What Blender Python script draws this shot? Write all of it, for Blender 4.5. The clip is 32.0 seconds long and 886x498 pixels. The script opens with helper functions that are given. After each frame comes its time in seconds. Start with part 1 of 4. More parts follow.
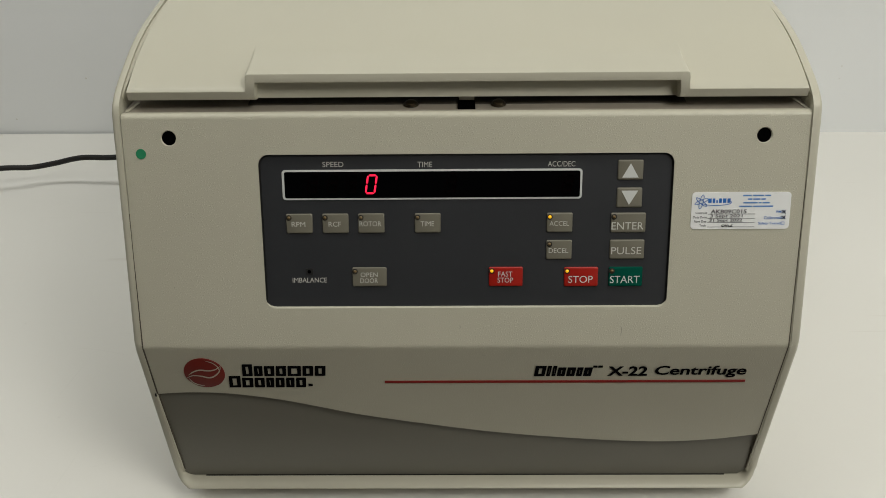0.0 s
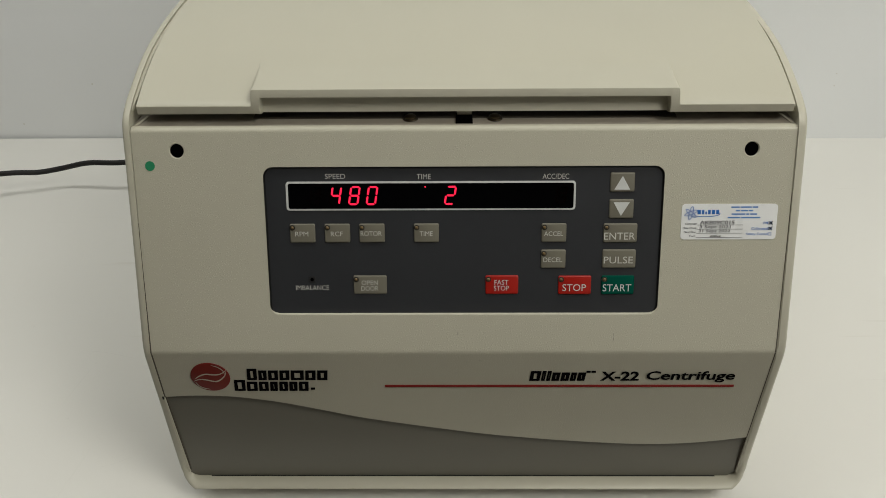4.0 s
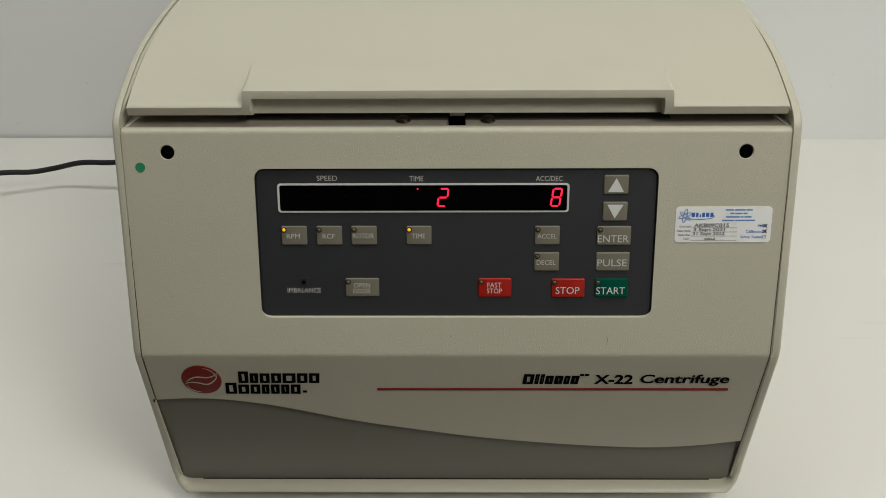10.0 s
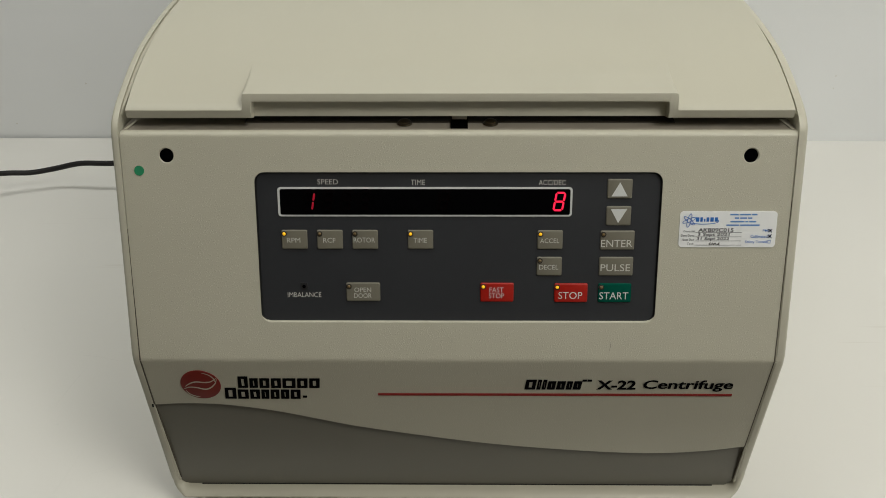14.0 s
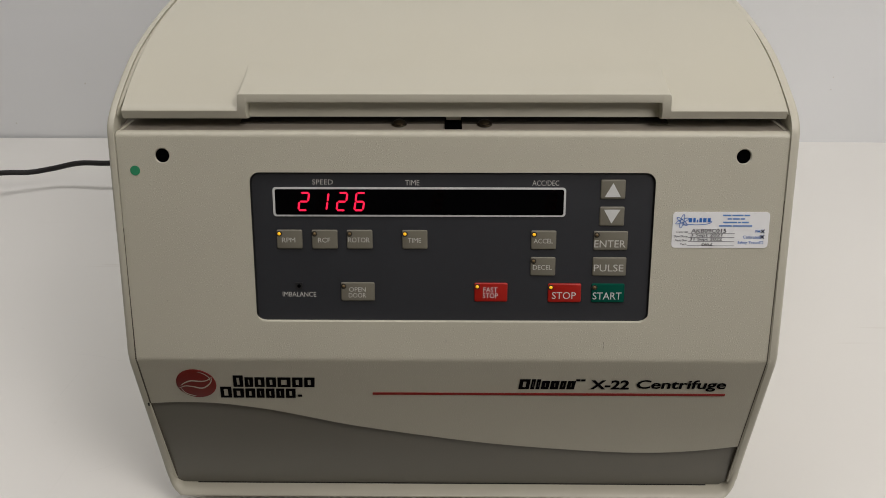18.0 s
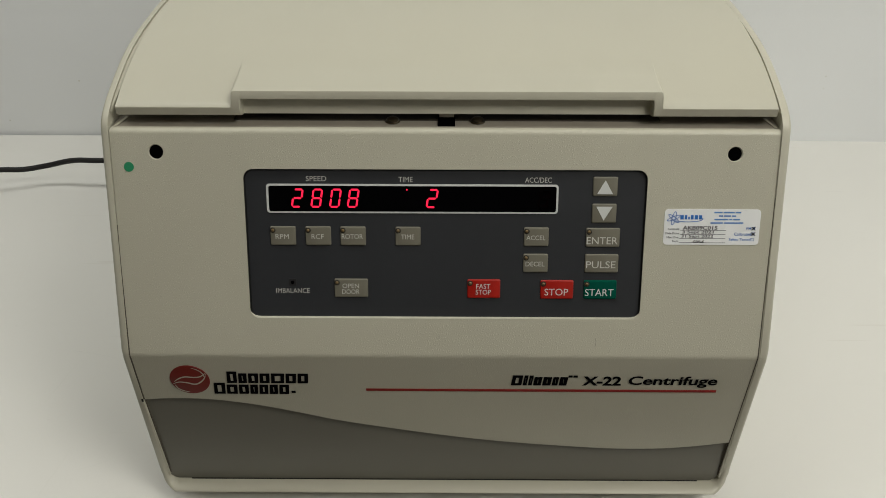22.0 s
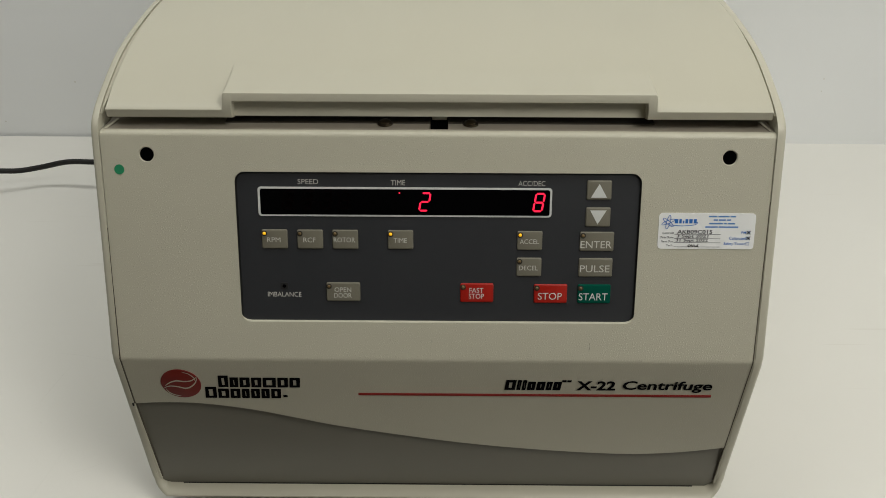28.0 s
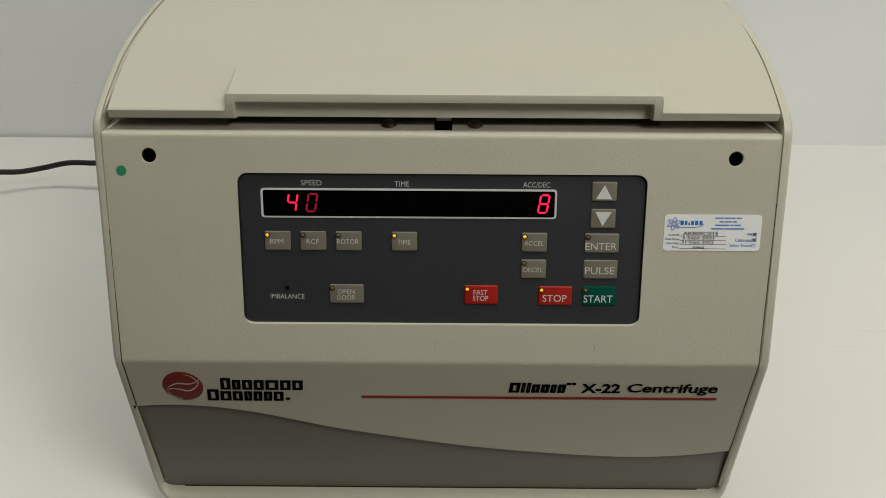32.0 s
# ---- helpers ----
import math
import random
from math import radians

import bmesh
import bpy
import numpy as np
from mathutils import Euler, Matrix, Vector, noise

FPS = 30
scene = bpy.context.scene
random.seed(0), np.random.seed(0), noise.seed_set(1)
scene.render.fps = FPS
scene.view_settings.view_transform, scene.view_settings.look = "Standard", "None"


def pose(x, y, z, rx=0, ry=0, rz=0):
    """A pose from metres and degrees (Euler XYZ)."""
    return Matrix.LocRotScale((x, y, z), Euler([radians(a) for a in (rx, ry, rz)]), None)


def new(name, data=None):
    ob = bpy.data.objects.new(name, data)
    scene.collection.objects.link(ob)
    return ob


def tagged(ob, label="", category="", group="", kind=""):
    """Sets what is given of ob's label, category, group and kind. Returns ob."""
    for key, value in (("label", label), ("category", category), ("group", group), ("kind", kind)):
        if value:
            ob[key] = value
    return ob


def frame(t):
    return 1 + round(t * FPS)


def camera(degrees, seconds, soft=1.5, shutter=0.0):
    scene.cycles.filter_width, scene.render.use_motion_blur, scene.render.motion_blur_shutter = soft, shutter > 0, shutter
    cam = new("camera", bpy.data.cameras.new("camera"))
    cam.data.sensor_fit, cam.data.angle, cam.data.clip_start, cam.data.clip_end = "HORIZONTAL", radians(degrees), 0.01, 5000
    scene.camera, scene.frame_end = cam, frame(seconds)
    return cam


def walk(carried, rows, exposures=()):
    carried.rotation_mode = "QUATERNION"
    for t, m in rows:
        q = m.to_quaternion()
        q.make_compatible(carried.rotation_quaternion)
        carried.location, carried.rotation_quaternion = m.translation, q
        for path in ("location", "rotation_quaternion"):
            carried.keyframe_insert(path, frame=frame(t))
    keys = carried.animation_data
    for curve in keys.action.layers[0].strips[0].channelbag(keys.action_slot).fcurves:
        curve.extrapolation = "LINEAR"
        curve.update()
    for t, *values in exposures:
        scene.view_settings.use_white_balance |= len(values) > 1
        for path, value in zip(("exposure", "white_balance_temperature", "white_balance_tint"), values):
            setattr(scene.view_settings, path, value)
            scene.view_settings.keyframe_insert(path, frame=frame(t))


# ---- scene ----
cam = camera(57.0, 32.0, soft=0.9)
walk(cam, [
    (0, pose(-0.0096, -0.4842, 0.5211, 57.687, 0.539, 0.338)),
    (0.5, pose(-0.0046, -0.4898, 0.5256, 57.140, 0.607, 0.489)),
    (1, pose(-0.0029, -0.4930, 0.5287, 56.887, 0.602, 0.496)),
    (1.5, pose(-0.0011, -0.4987, 0.5315, 56.812, 0.548, 0.452)),
    (2, pose(-0.0058, -0.5051, 0.5350, 56.918, 0.546, 0.450)),
    (2.5, pose(-0.0083, -0.5061, 0.5370, 57.182, 0.558, 0.531)),
    (3, pose(-0.0085, -0.5050, 0.5390, 57.462, 0.526, 0.542)),
    (3.5, pose(-0.0074, -0.5004, 0.5383, 57.644, 0.508, 0.503)),
    (5.5, pose(-0.0065, -0.4934, 0.5336, 57.648, 0.496, 0.566)),
    (6, pose(-0.0090, -0.4930, 0.5351, 57.567, 0.464, 0.498)),
    (6.5, pose(-0.0122, -0.4959, 0.5365, 57.603, 0.469, 0.482)),
    (7, pose(-0.0128, -0.4968, 0.5361, 57.645, 0.432, 0.505)),
    (7.5, pose(-0.0103, -0.4969, 0.5362, 57.702, 0.466, 0.559)),
    (8, pose(-0.0077, -0.4953, 0.5363, 57.636, 0.417, 0.508)),
    (8.5, pose(-0.0063, -0.4934, 0.5353, 57.728, 0.407, 0.535)),
    (9, pose(-0.0028, -0.4927, 0.5370, 57.583, 0.421, 0.543)),
    (9.5, pose(-0.0026, -0.4926, 0.5367, 57.623, 0.387, 0.518)),
    (10, pose(-0.0031, -0.4922, 0.5370, 57.562, 0.363, 0.454)),
    (10.5, pose(-0.0037, -0.4945, 0.5366, 57.603, 0.347, 0.488)),
    (11, pose(-0.0030, -0.4934, 0.5349, 57.673, 0.370, 0.540)),
    (11.5, pose(-0.0020, -0.4920, 0.5365, 57.628, 0.363, 0.545)),
    (12, pose(-0.0037, -0.4920, 0.5383, 57.568, 0.336, 0.493)),
    (12.5, pose(-0.0046, -0.4940, 0.5381, 57.610, 0.386, 0.606)),
    (13, pose(-0.0063, -0.4943, 0.5368, 57.613, 0.318, 0.537)),
    (13.5, pose(-0.0043, -0.4908, 0.5368, 57.567, 0.325, 0.601)),
    (14, pose(-0.0047, -0.4859, 0.5370, 57.522, 0.247, 0.482)),
    (14.5, pose(-0.0052, -0.4860, 0.5366, 57.567, 0.275, 0.516)),
    (16.5, pose(-0.0042, -0.4813, 0.5358, 57.604, 0.222, 0.528)),
    (17, pose(-0.0044, -0.4819, 0.5366, 57.573, 0.228, 0.516)),
    (17.5, pose(-0.0020, -0.4853, 0.5373, 57.613, 0.205, 0.551)),
    (18, pose(-0.0000, -0.4884, 0.5384, 57.544, 0.190, 0.605)),
    (18.5, pose(-0.0025, -0.4901, 0.5378, 57.580, 0.202, 0.532)),
    (19, pose(-0.0029, -0.4907, 0.5387, 57.539, 0.235, 0.589)),
    (19.5, pose(-0.0022, -0.4948, 0.5392, 57.545, 0.205, 0.618)),
    (20, pose(-0.0027, -0.4963, 0.5391, 57.600, 0.112, 0.492)),
    (20.5, pose(-0.0020, -0.4943, 0.5393, 57.594, -0.045, 0.280)),
    (21, pose(-0.0017, -0.4935, 0.5390, 57.606, -0.049, 0.317)),
    (21.5, pose(-0.0013, -0.4931, 0.5378, 57.609, -0.100, 0.281)),
    (22, pose(0.0013, -0.4913, 0.5383, 57.475, -0.063, 0.346)),
    (22.5, pose(0.0007, -0.4903, 0.5366, 57.616, -0.045, 0.334)),
    (23, pose(0.0005, -0.4900, 0.5377, 57.551, -0.096, 0.293)),
    (23.5, pose(0.0012, -0.4917, 0.5374, 57.652, -0.092, 0.338)),
    (24, pose(-0.0019, -0.4940, 0.5379, 57.589, -0.102, 0.375)),
    (24.5, pose(-0.0020, -0.4952, 0.5383, 57.614, -0.127, 0.357)),
    (25, pose(0.0011, -0.4954, 0.5387, 57.602, -0.093, 0.380)),
    (25.5, pose(0.0042, -0.4962, 0.5384, 57.672, -0.101, 0.358)),
    (27.5, pose(0.0051, -0.4868, 0.5375, 57.559, -0.190, 0.301)),
    (28, pose(0.0061, -0.4869, 0.5376, 57.553, -0.158, 0.397)),
    (28.5, pose(0.0055, -0.4858, 0.5388, 57.440, -0.178, 0.338)),
    (29, pose(0.0063, -0.4865, 0.5383, 57.529, -0.133, 0.410)),
    (29.5, pose(0.0049, -0.4883, 0.5382, 57.444, -0.175, 0.344)),
    (30, pose(0.0043, -0.4883, 0.5380, 57.458, -0.191, 0.352)),
    (30.5, pose(0.0034, -0.4864, 0.5364, 57.632, -0.147, 0.443)),
    (31, pose(0.0024, -0.4832, 0.5368, 57.577, -0.200, 0.391)),
    (31.5, pose(0.0029, -0.4836, 0.5368, 57.613, -0.148, 0.416)),
    (32, pose(0.0030, -0.4837, 0.5359, 57.644, -0.199, 0.380)),
], exposures=[(0, -0.005, 6500, 10), (2.0, -0.035, 6500, 10), (17.0, -0.035, 6500, 10), (17.5, -0.035, 6420, 18), (18.0, -0.035, 6420, 18), (18.4, -0.035, 6500, 10), (32, -0.035, 6500, 10)])

# ---- world and lamps ----
world = bpy.data.worlds.new("room_world")
scene.world = world
world.use_nodes = True
world.node_tree.nodes["Background"].inputs["Color"].default_value = (0.9, 0.95, 1.0, 1)
world.node_tree.nodes["Background"].inputs["Strength"].default_value = 0.02


def ceiling_lamp(x, y, z, power, sx, sy, color=(0.995, 1.0, 0.938)):
    data = bpy.data.lights.new("ceiling_lamp", "AREA")
    data.shape, data.size, data.size_y, data.energy = "RECTANGLE", sx, sy, power
    data.color = color
    ob = new("ceiling_lamp", data)
    ob.location = (x, y, z)
    return ob


CEILING = 1.75
ceiling_lamp(-0.52, 0.0, CEILING - 0.03, 13.3, 2.3, 0.34)
# added lamp, out of view, that brightens the front from the right
ceiling_lamp(0.95, -1.00, CEILING - 0.03, 20.6, 0.6, 0.8, (1.0, 0.975, 0.885))


# ---- materials ----
def material(name, color, rough=0.5, metal=0.0, vary=0.04, scale=30.0, bump=0.0, bump_scale=400.0, emit=None, strength=0.0, coat=0.0, speck=0.0):
    """A surface with broad and fine variation of tone and a fine relief."""
    m = bpy.data.materials.new(name)
    m.use_nodes = True
    nt = m.node_tree
    n, ln = nt.nodes, nt.links
    b = n["Principled BSDF"]
    b.inputs["Roughness"].default_value = rough
    b.inputs["Metallic"].default_value = metal
    b.inputs["Coat Weight"].default_value = coat
    tc = n.new("ShaderNodeTexCoord")
    big = n.new("ShaderNodeTexNoise")
    big.inputs["Scale"].default_value, big.inputs["Detail"].default_value = scale, 5
    ln.new(tc.outputs["Object"], big.inputs["Vector"])
    mix = n.new("ShaderNodeMix")
    mix.data_type = "RGBA"
    c = Vector(color)
    mix.inputs["A"].default_value = (*(c * (1 - vary)), 1)
    mix.inputs["B"].default_value = (*(c * (1 + vary)), 1)
    ln.new(big.outputs["Fac"], mix.inputs["Factor"])
    out = mix.outputs["Result"]
    if speck:
        sp = n.new("ShaderNodeTexNoise")
        sp.inputs["Scale"].default_value, sp.inputs["Detail"].default_value = 420, 3
        ln.new(tc.outputs["Object"], sp.inputs["Vector"])
        ramp = n.new("ShaderNodeValToRGB")
        ramp.color_ramp.elements[0].position, ramp.color_ramp.elements[1].position = 0.70, 0.78
        ln.new(sp.outputs["Fac"], ramp.inputs["Fac"])
        mul = n.new("ShaderNodeMath")
        mul.operation = "MULTIPLY"
        mul.inputs[1].default_value = speck
        ln.new(ramp.outputs["Color"], mul.inputs[0])
        mx = n.new("ShaderNodeMix")
        mx.data_type = "RGBA"
        mx.inputs["B"].default_value = (*(c * 0.35), 1)
        ln.new(mul.outputs[0], mx.inputs["Factor"])
        ln.new(out, mx.inputs["A"])
        out = mx.outputs["Result"]
    ln.new(out, b.inputs["Base Color"])
    rm = n.new("ShaderNodeMapRange")
    rm.inputs["To Min"].default_value, rm.inputs["To Max"].default_value = max(rough - 0.06, 0.02), min(rough + 0.06, 1)
    ln.new(big.outputs["Fac"], rm.inputs["Value"])
    ln.new(rm.outputs["Result"], b.inputs["Roughness"])
    if bump:
        fine = n.new("ShaderNodeTexVoronoi" if speck else "ShaderNodeTexNoise")
        fine.inputs["Scale"].default_value, fine.inputs["Detail"].default_value = bump_scale, 0 if speck else 2
        ln.new(tc.outputs["Object"], fine.inputs["Vector"])
        bp = n.new("ShaderNodeBump")
        bp.inputs["Strength"].default_value, bp.inputs["Distance"].default_value = bump, 0.0006
        if speck:
            pr = n.new("ShaderNodeValToRGB")
            pr.color_ramp.interpolation = "EASE"
            pr.color_ramp.elements[0].position, pr.color_ramp.elements[1].position = 0.02, 0.50
            pr.color_ramp.elements[0].color, pr.color_ramp.elements[1].color = (1, 1, 1, 1), (0, 0, 0, 1)
            ln.new(fine.outputs["Distance"], pr.inputs["Fac"])
            pick = n.new("ShaderNodeMath")
            pick.operation = "MULTIPLY"
            ln.new(pr.outputs["Color"], pick.inputs[0])
            some = n.new("ShaderNodeValToRGB")  # only part of the cells carry a grain
            some.color_ramp.elements[0].position, some.color_ramp.elements[1].position = 0.15, 0.95
            ln.new(fine.outputs["Color"], some.inputs["Fac"])
            ln.new(some.outputs["Color"], pick.inputs[1])
            ln.new(pick.outputs[0], bp.inputs["Height"])
        else:
            ln.new(fine.outputs["Fac"], bp.inputs["Height"])
        ln.new(bp.outputs["Normal"], b.inputs["Normal"])
    if color[0] < 0.004:
        b.inputs["Specular IOR Level"].default_value = 0.0
    if emit:
        b.inputs["Emission Color"].default_value = (*emit, 1)
        b.inputs["Emission Strength"].default_value = strength
    return m


CREAM = material("cream_enamel", (0.523, 0.502, 0.410), 0.42, vary=0.025, scale=9, bump=0.05, bump_scale=900)
PEBBLE = material("cream_pebbled_enamel", (0.508, 0.488, 0.395), 0.40, vary=0.03, scale=12, bump=0.42, bump_scale=1150, speck=0.3)
# cream enamel darkened to taupe: the shade under the lid is in this colour
SHELF = material("shade_toned_enamel", (0.31, 0.28, 0.232), 0.5, bump=0.1)
GREY = material("grey_satin_paint", (0.168, 0.160, 0.132), 0.42, vary=0.04, scale=14, bump=0.08, bump_scale=700)
CHARCOAL = material("charcoal_overlay", (0.0285, 0.0302, 0.0345), 0.42, vary=0.05, scale=25, bump=0.06, bump_scale=900)
BLACK = material("black_display_window", (0.0015, 0.0015, 0.0018), 0.30, vary=0.2)
SOCKET = material("dark_socket", (0.017, 0.017, 0.018), 0.5, vary=0.1)
HOLE = material("black_gaps_and_recess_shade", (0.006, 0.006, 0.006), 0.4, vary=0.2)
PALE = material("pale_grey_print", (0.63, 0.645, 0.63), 0.5, vary=0.03)
TAUPE = material("taupe_key", (0.172, 0.161, 0.124), 0.42, vary=0.05, scale=60, bump=0.1, bump_scale=900)
REDKEY = material("red_key", (0.37, 0.009, 0.003), 0.40, vary=0.06, scale=60, bump=0.08, bump_scale=900)
GREENKEY = material("green_key", (0.003, 0.075, 0.050), 0.40, vary=0.06, scale=60, bump=0.08, bump_scale=900)
INK = material("black_ink", (0.0035, 0.0035, 0.0045), 0.5, vary=0.1)
BLUEINK = material("blue_ink", (0.02, 0.15, 0.52), 0.5, vary=0.1)
LABEL = material("white_glossy_label", (0.86, 0.87, 0.87), 0.28, vary=0.03, scale=40)
MAROON = material("maroon_badge", (0.185, 0.013, 0.009), 0.45, vary=0.06, scale=60)
REDLINE = material("red_stripe", (0.26, 0.011, 0.008), 0.5, vary=0.06)
GREENDOT = material("green_dot_paper", (0.022, 0.25, 0.115), 0.5, vary=0.05)
STEEL = material("dull_steel", (0.13, 0.105, 0.075), 0.30, metal=1.0, vary=0.1)
PIN = material("bright_steel", (0.46, 0.43, 0.37), 0.3, metal=1.0, vary=0.1)
RUBBER = material("black_rubber", (0.006, 0.0055, 0.005), 0.68, vary=0.15, bump=0.1)
SEG_ON = material("red_segment", (0.6, 0.01, 0.03), 0.4, vary=0.02, emit=(1.0, 0.014, 0.066), strength=1.12)
SEG_DIM = material("dim_red_segment", (0.12, 0.003, 0.008), 0.4, vary=0.02, emit=(1.0, 0.010, 0.055), strength=0.22)
SEG_OFF = material("unlit_segment", (0.0015, 0.0015, 0.0016), 0.4, vary=0.1)
LED_ON = material("amber_lamp", (0.8, 0.45, 0.02), 0.3, vary=0.02, emit=(1.0, 0.50, 0.01), strength=0.60)
RING = material("dark_taupe_ring", (0.03, 0.026, 0.02), 0.35, vary=0.1)
LED_OFF = material("unlit_lamp", (0.17, 0.115, 0.05), 0.3, vary=0.1)
FLECK = material("grey_fleck", (0.70, 0.695, 0.665), 0.5, vary=0.15, scale=200)
LEGEND = material("dim_grey_print", (0.60, 0.595, 0.55), 0.5, vary=0.03)
HANDINK = material("black_pen_ink", (0.035, 0.035, 0.05), 0.5, vary=0.3, scale=900)
PRINTBLUE = material("pale_blue_print", (0.10, 0.24, 0.56), 0.5, vary=0.1)
# dark brown of the strip that imitates shade under the grip
GAP_SHADE = material("gap_shade_brown", (0.060, 0.051, 0.041), 0.65, vary=0.15)
SEAM = material("brown_seam", (0.085, 0.071, 0.052), 0.6, vary=0.15)
MARK = material("faint_grey_mark", (0.765, 0.757, 0.718), 0.5, vary=0.15, scale=200)
BENCH = material("white_laminate", (0.808, 0.797, 0.757), 0.32, vary=0.025, scale=4, bump=0.04, bump_scale=300)


def scratch(m, turn, amount):
    nt = m.node_tree
    n, ln = nt.nodes, nt.links
    b = n["Principled BSDF"]
    old = b.inputs["Base Color"].links[0].from_socket
    tc, mp, no = n.new("ShaderNodeTexCoord"), n.new("ShaderNodeMapping"), n.new("ShaderNodeTexNoise")
    mp.inputs["Rotation"].default_value = (0, 0, radians(turn))
    mp.inputs["Scale"].default_value = (5, 150, 1)
    no.inputs["Scale"].default_value, no.inputs["Detail"].default_value = 1.0, 1
    ramp, mx = n.new("ShaderNodeValToRGB"), n.new("ShaderNodeMix")
    ramp.color_ramp.elements[0].position, ramp.color_ramp.elements[1].position = 0.735, 0.78
    ramp.color_ramp.elements[1].color = (amount, amount, amount, 1)
    mx.data_type = "RGBA"
    mx.inputs["B"].default_value = (0.45, 0.40, 0.32, 1)
    ln.new(tc.outputs["Object"], mp.inputs["Vector"])
    ln.new(mp.outputs["Vector"], no.inputs["Vector"])
    ln.new(no.outputs["Fac"], ramp.inputs["Fac"])
    ln.new(ramp.outputs["Color"], mx.inputs["Factor"])
    ln.new(old, mx.inputs["A"])
    ln.new(mx.outputs["Result"], b.inputs["Base Color"])


scratch(BENCH, 40, 0.12)
scratch(BENCH, -25, 0.09)
WALL = material("light_grey_wall_paint", (0.825, 0.84, 0.85), 0.6, vary=0.03, scale=3, bump=0.12, bump_scale=160)
PLAIN = material("plain_room_paint", (0.225, 0.210, 0.182), 0.8, vary=0.03, scale=2)
FLOORMAT = material("grey_vinyl_floor", (0.11, 0.089, 0.064), 0.5, vary=0.1, scale=5)


# ---- helpers of this scene ----
def link_mesh(name, bm, mats, parent=None, label="", matrix=None, smooth=38):
    bmesh.ops.recalc_face_normals(bm, faces=bm.faces)
    for e in bm.edges:
        e.smooth = not (len(e.link_faces) == 2 and e.calc_face_angle(0) > radians(smooth))
    for f in bm.faces:
        f.smooth = True
    me = bpy.data.meshes.new(name)
    bm.to_mesh(me)
    bm.free()
    for m in (mats if isinstance(mats, (list, tuple)) else [mats]):
        me.materials.append(m)
    ob = new(name, me)
    ob.parent = parent
    if matrix is not None:
        ob.matrix_basis = matrix
    if label:
        ob["label"] = label
    return ob


def part(name, bm, mats, parent, label="", matrix=None):
    return link_mesh(name, bm, mats, parent, label, matrix)


def rounded_loop(x0, z0, x1, z1, r, n=6):
    pts = []
    for cx, cz, a0 in ((x1 - r, z1 - r, 0), (x0 + r, z1 - r, 90), (x0 + r, z0 + r, 180), (x1 - r, z0 + r, 270)):
        for i in range(n + 1):
            a = radians(a0 + 90 * i / n)
            pts.append((cx + r * math.cos(a), cz + r * math.sin(a)))
    return pts


def slab(bm, loop, y_front, y_back, bevel=0.0, steps=3):
    """A plate in the x-z plane with the outline loop, from y_front back to y_back, its front edge rounded."""
    cx = sum(q[0] for q in loop) / len(loop)
    cz = sum(q[1] for q in loop) / len(loop)
    w = max(abs(q[0] - cx) for q in loop)
    h = max(abs(q[1] - cz) for q in loop)
    rings = [[(q[0], y_back, q[1]) for q in loop]]
    for i in range(steps + 1 if bevel else 1):
        a = (math.pi / 2) * i / steps if bevel else 0
        inset = bevel * (1 - math.cos(a)) if bevel else 0
        y = y_front + bevel * (1 - math.sin(a)) if bevel else y_front
        rings.append([(cx + (q[0] - cx) * (1 - inset / w), y, cz + (q[1] - cz) * (1 - inset / h)) for q in loop])
    vs = [[bm.verts.new(v) for v in ring] for ring in rings]
    k = len(loop)
    for a, b in zip(vs, vs[1:]):
        for i in range(k):
            bm.faces.new((a[i], a[(i + 1) % k], b[(i + 1) % k], b[i]))
    bm.faces.new(vs[-1])
    bm.faces.new(vs[0])
    return bm


def box(bm, x0, y0, z0, x1, y1, z1):
    m = Matrix.LocRotScale(((x0 + x1) / 2, (y0 + y1) / 2, (z0 + z1) / 2), None, (abs(x1 - x0), abs(y1 - y0), abs(z1 - z0)))
    bmesh.ops.create_cube(bm, size=1, matrix=m)
    return bm


def disc_loop(cx, cz, r, n=28):
    return [(cx + r * math.cos(2 * math.pi * i / n), cz + r * math.sin(2 * math.pi * i / n)) for i in range(n)]


def tube(bm, pts, r, n=10):
    rings = []
    for i, q in enumerate(pts):
        a, b = Vector(pts[max(i - 1, 0)]), Vector(pts[min(i + 1, len(pts) - 1)])
        rot = (b - a).to_track_quat("Z", "Y")
        rings.append([bm.verts.new(Vector(q) + rot @ Vector((r * math.cos(2 * math.pi * k / n), r * math.sin(2 * math.pi * k / n), 0))) for k in range(n)])
    for a, b in zip(rings, rings[1:]):
        for k in range(n):
            bm.faces.new((a[k], a[(k + 1) % n], b[(k + 1) % n], b[k]))
    bm.faces.new(rings[0])
    bm.faces.new(rings[-1])
    return bm


def spline(pts, n=8):
    """Catmull-Rom through the points."""
    q = [Vector(p) for p in pts]
    q = [q[0] * 2 - q[1]] + q + [q[-1] * 2 - q[-2]]
    out = []
    for i in range(1, len(q) - 2):
        for k in range(n):
            t = k / n
            a, b, c, d = q[i - 1], q[i], q[i + 1], q[i + 2]
            out.append(0.5 * ((2 * b) + (c - a) * t + (2 * a - 5 * b + 4 * c - d) * t * t + (3 * b - a - 3 * c + d) * t ** 3))
    return out + [q[-2]]


